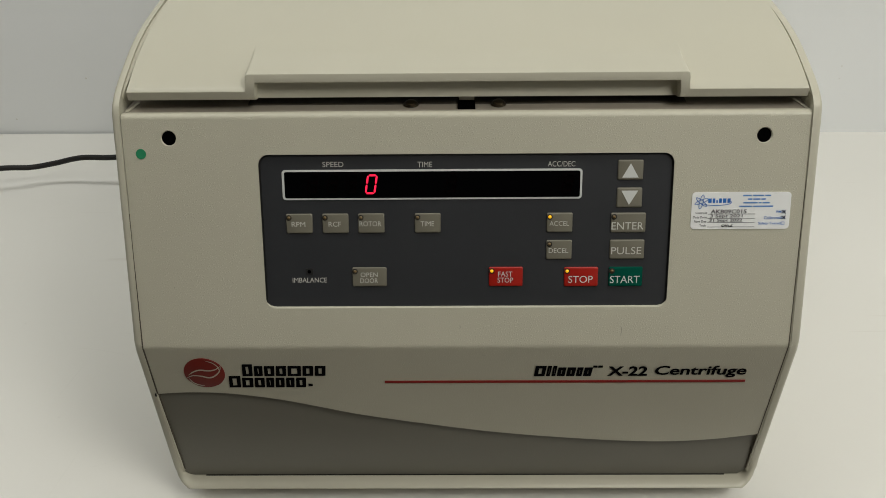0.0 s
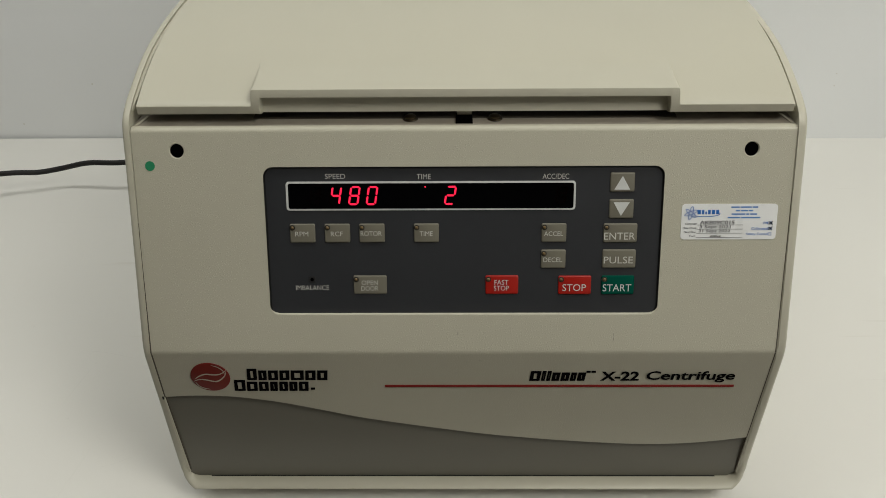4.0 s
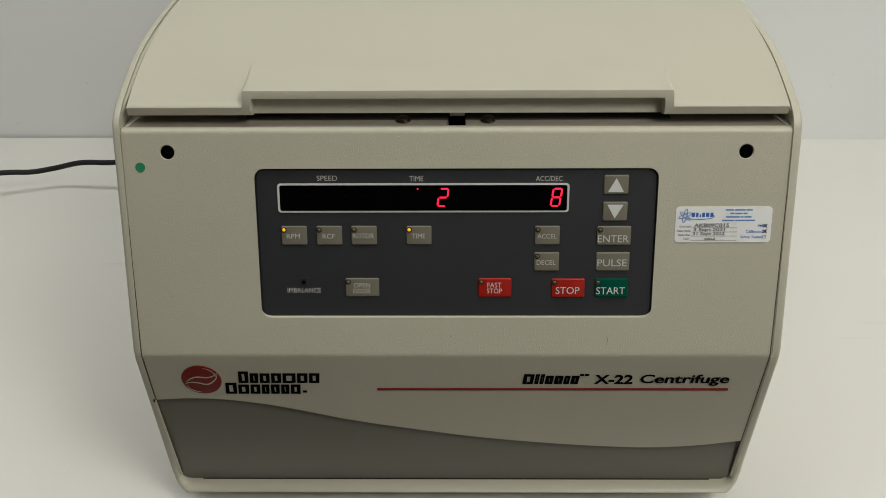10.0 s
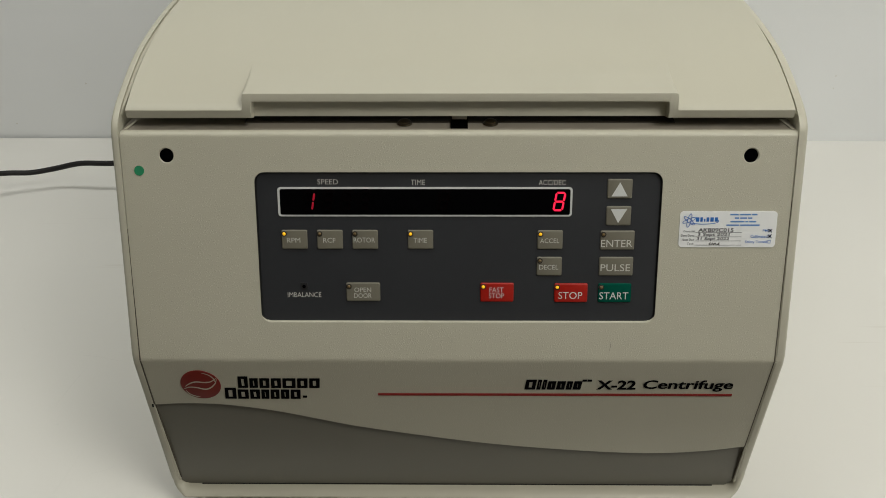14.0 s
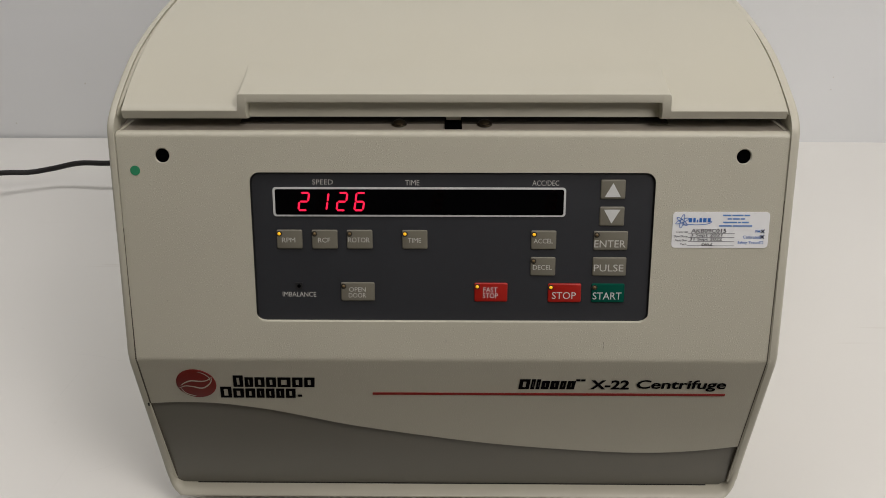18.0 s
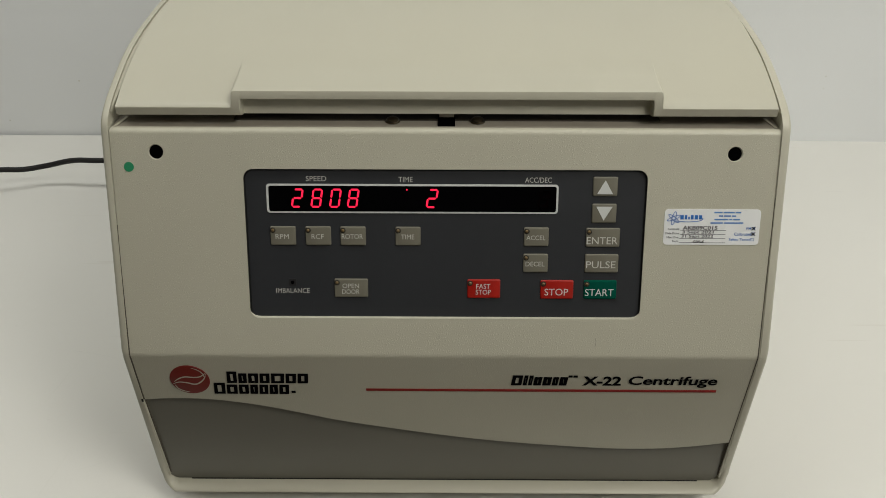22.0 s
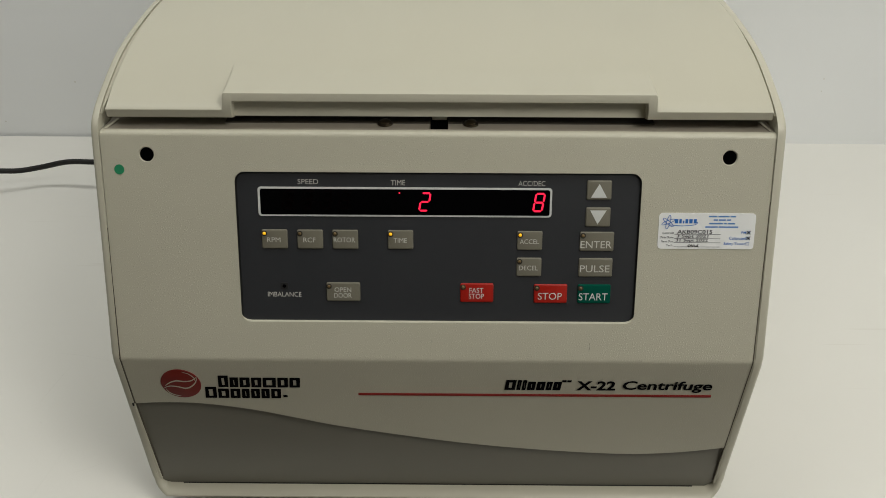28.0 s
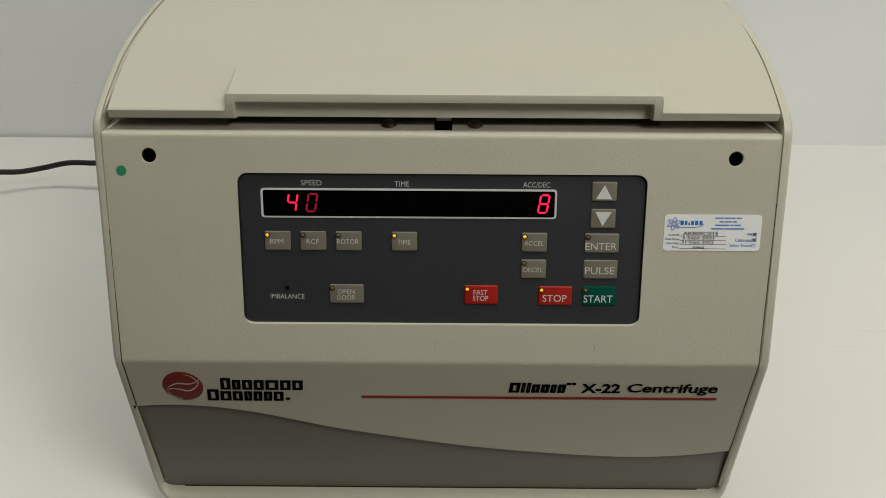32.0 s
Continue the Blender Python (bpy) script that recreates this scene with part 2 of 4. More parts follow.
def lettering(name, words, x0, z0, x1, z1, y, mat, parent, label="", matrix=None, shear=0.0, bold=0.0):
    """Words in the built-in font, fitted to the box x0..x1, z0..z1, as a thin print at depth y."""
    cu = bpy.data.curves.new("words", "FONT")
    cu.body, cu.size, cu.shear, cu.offset, cu.resolution_u = words, 1.0, shear, bold, 3
    ob = bpy.data.objects.new("words", cu)
    scene.collection.objects.link(ob)
    dg = bpy.context.evaluated_depsgraph_get()
    me = bpy.data.meshes.new_from_object(ob.evaluated_get(dg))
    bpy.data.objects.remove(ob)
    bpy.data.curves.remove(cu)
    co = np.array([v.co[:2] for v in me.vertices])
    lo, hi = co.min(0), co.max(0)
    for v in me.vertices:
        v.co = (x0 + (v.co[0] - lo[0]) / (hi[0] - lo[0]) * (x1 - x0), y, z0 + (v.co[1] - lo[1]) / (hi[1] - lo[1]) * (z1 - z0))
    me.name = name
    me.materials.clear()
    me.materials.append(mat)
    t = new(name, me)
    t.parent = parent
    if matrix is not None:
        t.matrix_basis = matrix
    if label:
        t["label"] = label
    return t


# ---- the room ----
def room():
    bm = bmesh.new()
    box(bm, -2.2, 0, -0.03, 1.30, 0.765, 0)
    bmesh.ops.bevel(bm, geom=[e for e in bm.edges if abs(e.verts[0].co.y) < 0.01 and abs(e.verts[1].co.y) < 0.01 and e.verts[0].co.z == e.verts[1].co.z], offset=0.006, segments=3, affect="EDGES")
    b = link_mesh("workbench", bm, BENCH, matrix=pose(0, -0.085, 0))
    tagged(b, "white laminate workbench with a smooth satin top", "workbench", kind="structure")
    def mark(pts, width, height, matrix, parent, label):
        bm = bmesh.new()
        q = spline([(x, y, 0) for x, y in pts], 5)
        rows = []
        for i, v in enumerate(q):
            d = (q[min(i + 1, len(q) - 1)] - q[max(i - 1, 0)]).normalized()
            w = width * (0.35 + 0.65 * math.sin(math.pi * i / (len(q) - 1)))
            rows.append([bm.verts.new((v.x - d.y * w * k, v.y + d.x * w * k, height)) for k in (-1, 1)])
        for a, c in zip(rows, rows[1:]):
            bm.faces.new((a[0], c[0], c[1], a[1]))
        link_mesh("scratch", bm, MARK, parent, label, matrix)

    back = pose(0, 0.085, 0)
    mark([(-0.3786, 0.0756), (-0.3739, 0.1074), (-0.368, 0.1395)], 0.00022, 0.0002, back, b, "faint scratch in the laminate")
    mark([(-0.3911, 0.1561), (-0.365, 0.1529), (-0.3316, 0.144)], 0.00020, 0.0002, back, b, "faint scratch in the laminate")
    mark([(-0.317, -0.003), (-0.3047, 0.0011), (-0.2902, 0.0095)], 0.00020, 0.0002, back, b, "faint scratch in the laminate")
    mark([(-0.3304, 0.0250), (-0.3342, -0.0076), (-0.3382, -0.0343)], 0.00020, 0.0002, back, b, "faint scratch in the laminate")
    mark([(-0.4547, 0.2217), (-0.448, 0.2266)], 0.00020, 0.0002, back, b, "faint scratch in the laminate")
    mark([(-0.4591, 0.1964), (-0.4567, 0.1967)], 0.0007, 0.0002, back, b, "small dark fleck")
    mark([(-0.3668, 0.0569), (-0.3644, 0.0572)], 0.0007, 0.0002, back, b, "small dark fleck")
    bm = bmesh.new()
    box(bm, -2.15, 0.12, -0.9, 1.29, 0.76, -0.03)
    c = link_mesh("bench_base", bm, PLAIN, matrix=pose(0, -0.18, 0))
    tagged(c, "plain closed base under the white workbench", "cabinet", kind="structure")
    # back wall, turned slightly against the machine
    bm = bmesh.new()
    box(bm, -2.35, 0, -0.95, 1.45, 0.1, CEILING)
    w = link_mesh("wall_north", bm, WALL, matrix=pose(0, 0.676, 0, 0, 0, -0.76))
    tagged(w, "light grey painted wall behind the bench", "wall", kind="structure")
    for x, z, s in ((-0.680, 0.0228, 0.0014), (-0.556, 0.0886, 0.0015), (0.562, 0.1047, 0.0011), (0.563, 0.0856, 0.001)):
        bm = bmesh.new()
        slab(bm, [(x + a * s, z + c * s) for a, c in ((-1, -0.4), (-0.2, -1), (0.9, -0.6), (1, 0.3), (0.2, 1), (-0.8, 0.6))], -0.0003, 0.0004)
        link_mesh("paint_fleck", bm, FLECK, w, "small grey fleck on the paint")
    for name, b4 in (("wall_west", (-2.3, -3.1, -0.95, -2.2, 0.9, CEILING)), ("wall_east", (1.30, -3.1, -0.95, 1.40, 0.9, CEILING)), ("wall_south", (-2.2, -3.1, -0.95, 1.30, -3.0, CEILING))):
        bm = bmesh.new()
        box(bm, *b4)
        tagged(link_mesh(name, bm, WALL if name == "wall_east" else PLAIN), "plain painted wall closing the room", "wall", kind="structure")
    bm = bmesh.new()
    box(bm, -2.3, -3.1, -0.95, 1.40, 0.9, -0.9)
    tagged(link_mesh("floor", bm, FLOORMAT), "plain grey vinyl floor", "floor", kind="structure")
    bm = bmesh.new()
    box(bm, -2.3, -3.1, CEILING, 1.40, 0.9, CEILING + 0.05)
    tagged(link_mesh("ceiling", bm, PLAIN), "plain painted ceiling", "ceiling", kind="structure")


room()

# ---- the centrifuge: its axes ----
LEAN, BEND, CREASE_Z, LIFT = 19.0, 24.19, -0.1441, 0.3011
BASE_Y = 0.22
centrifuge = new("centrifuge")
centrifuge.matrix_basis = pose(0, BASE_Y, 0)
tagged(centrifuge, "cream benchtop centrifuge with a charcoal control panel and red digits", "centrifuge")
UP = pose(0, -BASE_Y, LIFT, -LEAN)
LOW = UP @ pose(0, 0, CREASE_Z, BEND)
TO_UP = UP.inverted()
HALF = 0.2219
EDGE = 0.2218

# top profile of the lid along the panel's axes (depth, height)
LID = [(0.0004, 0.0293), (0.0165, 0.0440), (0.0363, 0.0590), (0.0555, 0.0710), (0.0767, 0.0828), (0.1000, 0.0938), (0.1304, 0.1058),
       (0.170, 0.1195), (0.215, 0.1345), (0.30, 0.1635), (0.38, 0.190), (0.44, 0.208)]
PLATE_TOP = [(-0.0012, 0.010), (-0.0002, 0.0190), (0.0052, 0.0276), (0.017, 0.0390), (0.044, 0.0602), (0.070, 0.0755), (0.105, 0.0920), (0.139, 0.1058),
             (0.19, 0.1235), (0.25, 0.1425), (0.32, 0.1665), (0.40, 0.193), (0.455, 0.2105)]

# upper edge of the grey lower field (sideways, down from the bend)
WAVE = [(-0.2217, 0.0464), (-0.2045, 0.0450), (-0.1843, 0.0451), (-0.1643, 0.0470), (-0.1347, 0.0527), (-0.1051, 0.0610), (-0.0749, 0.0697), (-0.0234, 0.0807),
        (0.0232, 0.0892), (0.0703, 0.0952), (0.1178, 0.0994), (0.1533, 0.1005), (0.1881, 0.0979), (0.2217, 0.0921)]


def lid():
    base = [v.to_tuple() for v in spline([(a, b, 0) for a, b in LID], 4)]
    top = [(a, b) for a, b, _ in base]
    n = len(top)

    # the raised grip: a flatter face from its own front edge back to the slope
    y0, z0, y1 = -0.0016, 0.0398, 0.0290
    z1 = float(np.interp(y1, [q[0] for q in top], [q[1] for q in top]))
    short = sum(1 for q in top if q[0] < y1)
    grip = [(y0 + (y1 - y0) * i / short, z0 + (z1 - z0) * i / short) if a < y1 else (a, b) for i, (a, b) in enumerate(top)]
    edge = [(0.0100, 0.0240), (0.0080, 0.0238), (0.0060, 0.0238), (0.0032, 0.0238), (0.0024, 0.0241)]
    low_front = edge + [(0.00035, 0.0286), (0.0003, 0.0287)]
    leg_front = edge + [(0.00035, 0.0286), (grip[0][0] - 0.0001, grip[0][1] - 0.0006)]
    lip_front = [(0.0082, 0.0247), (0.0082, 0.0295), (0.0082, 0.0338), (0.0079, 0.0343), (0.0000, 0.0343), (-0.0006, 0.0346), (grip[0][0] - 0.0001, grip[0][1] - 0.0006)]
    back = [(0.44, 0.203), (0.22, 0.130), (0.10, 0.085), (0.05, 0.058), (0.02, 0.033), (0.016, 0.0262)]

    def mix(p, q, k):
        return [(a[0] + (b[0] - a[0]) * k, a[1] + (b[1] - a[1]) * k) for a, b in zip(p, q)]

    def profile(rise, lip):
        """rise: from the plain edge (0) to the grip (1); lip: from the solid leg (0) to the open lip (1)."""
        return mix(mix(low_front, leg_front, rise), lip_front, lip) + mix(top, grip, rise) + back

    half = [(-0.0024, 0, 0), (-0.0010, 0, 0), (-0.0007, 0.05, 0), (-0.0005, 0.30, 0), (-0.0003, 0.70, 0), (0.0001, 0.92, 0), (0.0007, 0.985, 0), (0.0018, 1, 0), (0.0043, 1, 0), (0.0047, 1, 0), (0.0049, 1, 0.35), (0.0052, 1, 0.75), (0.0056, 1, 0.95), (0.0063, 1, 1)]
    cols = [(-0.2172, 0, 0)] + [(-0.1400 + d, a, b) for d, a, b in half] + [(0.0, 1, 1)] + [(0.1420 - d, a, b) for d, a, b in reversed(half)] + [(0.2184, 0, 0)]
    bm = bmesh.new()
    rings = []
    for x, rise, lip in cols:
        rings.append([bm.verts.new((x, a, b)) for a, b in profile(rise, lip)])
    k = len(rings[0])
    for a, b in zip(rings, rings[1:]):
        for i in range(k):
            bm.faces.new((a[i], a[(i + 1) % k], b[(i + 1) % k], b[i]))
    bm.faces.new(rings[0])
    bm.faces.new(rings[-1])
    ob = part("lid", bm, CREAM, centrifuge, "smooth cream lid with a stepped finger grip, closed", UP)
    return ob


def side_plate(sign):
    """One cheek of the casing: its front edge follows panel, crease and lower panel, its top the lid."""
    d = (math.sin(radians(BEND)), -math.cos(radians(BEND)))
    low = [(d[0] * s - 0.0008, CREASE_Z + d[1] * s) for s in (0.128, 0.06, 0.004)]
    outline = low + [(-0.0010, CREASE_Z + 0.004), (-0.001, -0.07)] + [(v[0], v[1]) for v in spline([(a, b, 0) for a, b in PLATE_TOP], 4)]
    # rear and bottom edges, upright and level in the room
    for y, z in ((0.52, 0.30), (0.52, 0.014), (0.02, 0.014)):
        q = TO_UP @ Vector((0, y - BASE_Y, z))
        outline.append((q.y, q.z))
    q = (d[0] * 0.132 - 0.0004, CREASE_Z + d[1] * 0.132)
    outline.append(q)
    bm = bmesh.new()
    x_in, x_out = HALF * sign - (0.0009 if sign < 0 else 0), (HALF + (0.0062 if sign < 0 else 0.0061)) * sign
    inner = [bm.verts.new((x_in, a, b)) for a, b in outline]
    c = Vector((0.15, -0.03))
    rings = [inner]
    for turn in (0, 30, 60, 90):
        w = 0.0027 * (1 - math.sin(radians(turn)))
        g = 0.0027 * (1 - math.cos(radians(turn)))
        ring = []
        for a, b in outline:
            v = (c - Vector((a, b))).normalized() * g
            ring.append(bm.verts.new((x_out - w * sign, a + v.x, b + v.y)))
        rings.append(ring)
    outer = rings[-1]
    k = len(outline)
    for r0, r1 in zip(rings, rings[1:]):
        for i in range(k):
            bm.faces.new((r0[i], r0[(i + 1) % k], r1[(i + 1) % k], r1[i]))
    bm.faces.new(inner)
    bm.faces.new(outer)
    bmesh.ops.triangulate(bm, faces=[f for f in bm.faces if len(f.verts) > 4])
    plate = part("side_plate", bm, CREAM, centrifuge, "", UP)
    # inner flange, a little under the rim, that narrows the gap beside the lid
    rim = [(v[0], v[1]) for v in spline([(a, b, 0) for a, b in PLATE_TOP[2:]], 4)]
    x_lip = -0.2211 if sign < 0 else 0.21865
    bm = bmesh.new()
    rows = []
    for i, (a, b) in enumerate(rim):
        p, q = rim[max(i - 1, 0)], rim[min(i + 1, len(rim) - 1)]
        t = Vector((q[0] - p[0], q[1] - p[1])).normalized()
        inn = Vector((t.y, -t.x))
        ring = []
        k = min(i / 4, 1)
        xl = x_in - 0.0002 * sign + (x_lip - x_in + 0.0002 * sign) * k
        for x, d in ((x_in, 0.0016), (xl, 0.0022), (xl, 0.0060), (x_in, 0.0060)):
            ring.append(bm.verts.new((x, a + inn.x * d, b + inn.y * d)))
        rows.append(ring)
    for r0, r1 in zip(rows, rows[1:]):
        for i in range(4):
            bm.faces.new((r0[i], r0[(i + 1) % 4], r1[(i + 1) % 4], r1[i]))
    bm.faces.new(rows[0])
    bm.faces.new(rows[-1])
    part("inner_flange", bm, CREAM, plate)


def base_rim():
    """The rounded lip that runs round the foot of the front, from cheek to cheek."""
    inner, outer = [], []
    grow = []
    for s, g in ((0.100, 0), (0.108, 0.01), (0.116, 0.03), (0.123, 0.07), (0.1305, 0.14)):
        inner.append((-HALF - 0.0004, s))
        outer.append((-HALF - 0.0060, s))
        grow.append(g)
    for i in range(8):
        a = radians(90 * i / 7)
        grow.append(0.14 + 0.86 * (i / 7) ** 1.25)
        inner.append((-HALF + 0.0078 - 0.0078 * math.cos(a), 0.1337 + 0.0078 * math.sin(a)))
        outer.append((-HALF - 0.0055 + 0.0098 - 0.0098 * math.cos(a), 0.1362 + 0.0098 * math.sin(a)))
    inner = inner + [(-x, s) for x, s in reversed(inner)]
    grow = grow + grow[::-1]
    outer = outer + [(-x + 0.0004, s) for x, s in reversed(outer)]
    bm = bmesh.new()
    rings = []
    for t, (xi, si), (xo, so) in zip(grow, inner, outer):
        if xi < 0:
            xi -= 0.0009 * min(max((0.1375 - si) / 0.01, 0), 1)
        di = Vector((xo - xi, so - si))
        ring = []
        for f, y, y0 in ((0.0, 0.012, 0.012), (0.0, -0.0004, -0.0003), (0.06, -0.0026, -0.0004), (0.16, -0.0054, -0.0004), (0.30, -0.0076, -0.0004), (0.46, -0.0091, -0.0003), (0.62, -0.0097, 0.0002),
                         (0.80, -0.0094, 0.0006), (0.93, -0.0078, 0.0012), (1.0, -0.0050, 0.0024), (1.0, 0.05, 0.05)):
            yy = y0 + (y - y0) * t
            ring.append(bm.verts.new((xi + di.x * f, yy, -(si + di.y * f))))
        rings.append(ring)
    for a, b in zip(rings, rings[1:]):
        for i in range(len(a) - 1):
            bm.faces.new((a[i], a[i + 1], b[i + 1], b[i]))
    part("base_rim", bm, CREAM, centrifuge, "", LOW)
    # dark slot between panel and rim
    bm = bmesh.new()
    box(bm, -0.205, 0.0006, -0.1422, 0.205, 0.006, -0.1408)
    part("base_slot", bm, HOLE, centrifuge, "thin dark gap above the base lip", LOW)
    # closed floor and rear of the casing
    bm = bmesh.new()
    box(bm, -HALF, 0.0 - BASE_Y, 0.014, HALF, 0.515 - BASE_Y, 0.018)
    part("base_plate", bm, CREAM, centrifuge)
    bm = bmesh.new()
    box(bm, -HALF, 0.512 - BASE_Y, 0.018, HALF, 0.518 - BASE_Y, 0.318)
    part("rear_panel", bm, CREAM, centrifuge)
    for x in (-0.17, 0.17):
        for y in (0.05, 0.46):
            bm = bmesh.new()
            bmesh.ops.create_cone(bm, cap_ends=True, segments=20, radius1=0.016, radius2=0.019, depth=0.014, matrix=Matrix.Translation((x, y - BASE_Y, 0.007)))
            part("rubber_foot", bm, RUBBER, centrifuge)


def front_panel():
    bm = bmesh.new()
    loops = [[(-EDGE - 0.0006, 0.0112), (-EDGE - 0.0006, CREASE_Z + 0.0022), (EDGE, CREASE_Z + 0.0022), (EDGE, 0.0112)],
             disc_loop(-0.1925, -0.0004, 0.0052), disc_loop(0.1925, -0.0006, 0.0052),
             rounded_loop(-0.1353, -0.1159, 0.1357, -0.0115, 0.0066)]
    edges, rings = [], []
    for lp in loops:
        vs = [bm.verts.new((x, 0, z)) for x, z in lp]
        rings.append(vs)
        edges += [bm.edges.new((vs[i], vs[(i + 1) % len(vs)])) for i in range(len(vs))]
    bmesh.ops.triangle_fill(bm, edges=edges, use_beauty=True, normal=(0, -1, 0))
    for vs, deep in ((rings[1], 0.006), (rings[2], 0.006), (rings[3], 0.0030)):
        lift = [0.0007 * min(1, max(0, (-0.1093 - v.co.z) / 0.0045)) for v in vs]  # chamfered lower edge
        cx = sum(v.co.x for v in vs) / len(vs)
        cz = sum(v.co.z for v in vs) / len(vs)
        k = 0.905 if deep > 0.005 else 1.0  # the two holes are chamfered
        rim = [bm.verts.new((cx + (v.co.x - cx) * k, 0.0006, cz + (v.co.z - cz) * k + h)) for v, h in zip(vs, lift)]
        back = [bm.verts.new((v.co.x, deep, v.co.z)) for v in rim]
        for r0, r1 in ((vs, rim), (rim, back)):
            for i in range(len(vs)):
                bm.faces.new((r0[i], r0[(i + 1) % len(vs)], r1[(i + 1) % len(vs)], r1[i]))
    # rounded top edge and the shelf behind it
    path = [(0.0, 0.0112), (0.0, 0.0118)] + [(0.004 - 0.004 * math.cos(radians(a)), 0.0118 + 0.004 * math.sin(radians(a))) for a in (12, 25, 40, 55, 72, 90)] + [(0.0050, 0.0160)]
    prev = None
    for y, z in path:
        cur = [bm.verts.new((-EDGE - 0.0006, y, z)), bm.verts.new((EDGE, y, z))]
        if prev:
            bm.faces.new((prev[0], prev[1], cur[1], cur[0]))
        prev = cur
    # crease, then the lower face with rounded foot corners
    cut = 0.0022
    R = cut / math.tan(radians(BEND / 2))
    prev = None
    for i in range(6):
        a = radians(BEND * i / 5)
        y, z = R - R * math.cos(a), CREASE_Z + cut - R * math.sin(a)
        cur = [bm.verts.new((-EDGE - 0.0006, y, z)), bm.verts.new((EDGE, y, z))]
        if prev:
            bm.faces.new((prev[0], prev[1], cur[1], cur[0]))
        prev = cur
    d = Vector((0, math.sin(radians(BEND)), -math.cos(radians(BEND))))
    wave = [(v.x, v.y) for v in spline([(x, s, 0) for x, s in WAVE], 5)]
    inward = Vector((0, math.cos(radians(BEND)), math.sin(radians(BEND)))) * 0.0036
    prev = None
    for x, s in wave:
        o = Vector((min(max(x, -EDGE - 0.0006), EDGE), 0, CREASE_Z))
        cur = [bm.verts.new(o + d * cut), bm.verts.new(o + d * (s - 0.0004)), bm.verts.new(o + d * s + inward * 0.25), bm.verts.new(o + d * s + inward)]
        if prev:
            for i in range(3):
                bm.faces.new((prev[i], cur[i], cur[i + 1], prev[i + 1]))
        prev = cur
    bmesh.ops.remove_doubles(bm, verts=bm.verts, dist=0.00005)
    ob = part("front_panel", bm, PEBBLE, centrifuge, "pebbled cream front panel with a bend across it", UP)
    # ledge under the lid; its darker colour stands for the shade there
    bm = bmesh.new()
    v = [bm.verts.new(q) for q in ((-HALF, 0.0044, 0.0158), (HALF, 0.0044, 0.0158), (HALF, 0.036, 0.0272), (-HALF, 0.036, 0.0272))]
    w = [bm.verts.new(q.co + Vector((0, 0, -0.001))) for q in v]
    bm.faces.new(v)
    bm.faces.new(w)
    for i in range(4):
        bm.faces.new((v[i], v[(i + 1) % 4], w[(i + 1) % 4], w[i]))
    part("front_shelf", bm, SHELF, centrifuge, "enamelled ledge under the lid, its colour darkened for shade", UP)
    for x in (-0.1925, 0.1925):
        bm = bmesh.new()
        slab(bm, disc_loop(x, -0.0003, 0.0050), 0.0013, 0.008, 0.0005)
        part("hole_plug", bm, BLACK, ob, "black recessed hole")
    return ob


# ---- grey lower field with its wave-shaped upper edge ----
def grey_field():
    top = [(v.x, v.y) for v in spline([(x, s, 0) for x, s in WAVE], 5)]
    bm = bmesh.new()
    front, back = [], []
    for x, s in top:
        e = 0.1409
        c = 0.2140
        if abs(x) > c:
            e = 0.1331 + math.sqrt(max(0, 0.0078 ** 2 - (abs(x) - c) ** 2))
        x = x + 0.0005 if x > 0.221 else x - 0.0014 if x < -0.221 else x
        front.append((bm.verts.new((x, 0.0032, -s + 0.004)), bm.verts.new((x, 0.0012, -e))))
        back.append(bm.verts.new((x, 0.0042, -s + 0.004)))
    for i in range(len(top) - 1):
        bm.faces.new((front[i][0], front[i + 1][0], front[i + 1][1], front[i][1]))
        bm.faces.new((back[i], back[i + 1], front[i + 1][0], front[i][0]))
    part("lower_field", bm, GREY, centrifuge, "grey satin field with a wavy upper edge", LOW)
    bm = bmesh.new()
    slab(bm, [(-0.2236, -0.1370), (-0.2206, -0.1350), (-0.2225, -0.0462), (-0.2236, -0.0462)], -0.0004, 0.0030, 0.0003)
    part("cheek_return", bm, CREAM, centrifuge, "", LOW)
    bm = bmesh.new()
    slab(bm, [(0.2203, -0.1350), (0.2236, -0.1370), (0.2232, -0.0006), (0.2210, -0.0006)], -0.0004, 0.0034, 0.0003)
    part("cheek_return", bm, CREAM, centrifuge, "", LOW)
    bm = bmesh.new()
    slab(bm, [(0.2210, -0.1440), (0.2232, -0.1440), (0.2232, -0.0300), (0.2219, -0.0300)], -0.0004, 0.0012, 0.0003)
    part("cheek_return", bm, CREAM, centrifuge, "", UP)
    for x0, x1, x2, x3, s0 in ((-0.2208, -0.2197, -0.2216, -0.2227, 0.046), (0.2196, 0.2205, 0.2209, 0.2200, 0.092)):
        bm = bmesh.new()
        slab(bm, [(x0, -0.1330), (x1, -0.1330), (x2, -s0), (x3, -s0)], 0.0006, 0.0016)
        part("panel_gap", bm, SEAM, centrifuge, "thin dark gap beside the lower panel", LOW)
    # the seams beside the panel widen towards the bend
    for m, loop in ((UP, [(-0.2230, -0.1440), (-0.2219, -0.1440), (-0.2226, -0.0500), (-0.2230, -0.0500)]), (LOW, [(-0.2230, -0.0455), (-0.2220, -0.0455), (-0.2219, -0.0004), (-0.2230, -0.0004)]),
                    (UP, [(0.2204, -0.1440), (0.2212, -0.1440), (0.2220, -0.0300), (0.2216, -0.0300)]), (LOW, [(0.2200, -0.0920), (0.2208, -0.0920), (0.2212, -0.0004), (0.2204, -0.0004)])):
        bm = bmesh.new()
        slab(bm, loop, -0.0002, 0.0004)
        part("panel_gap", bm, SEAM, centrifuge, "thin dark gap beside the panel", m)


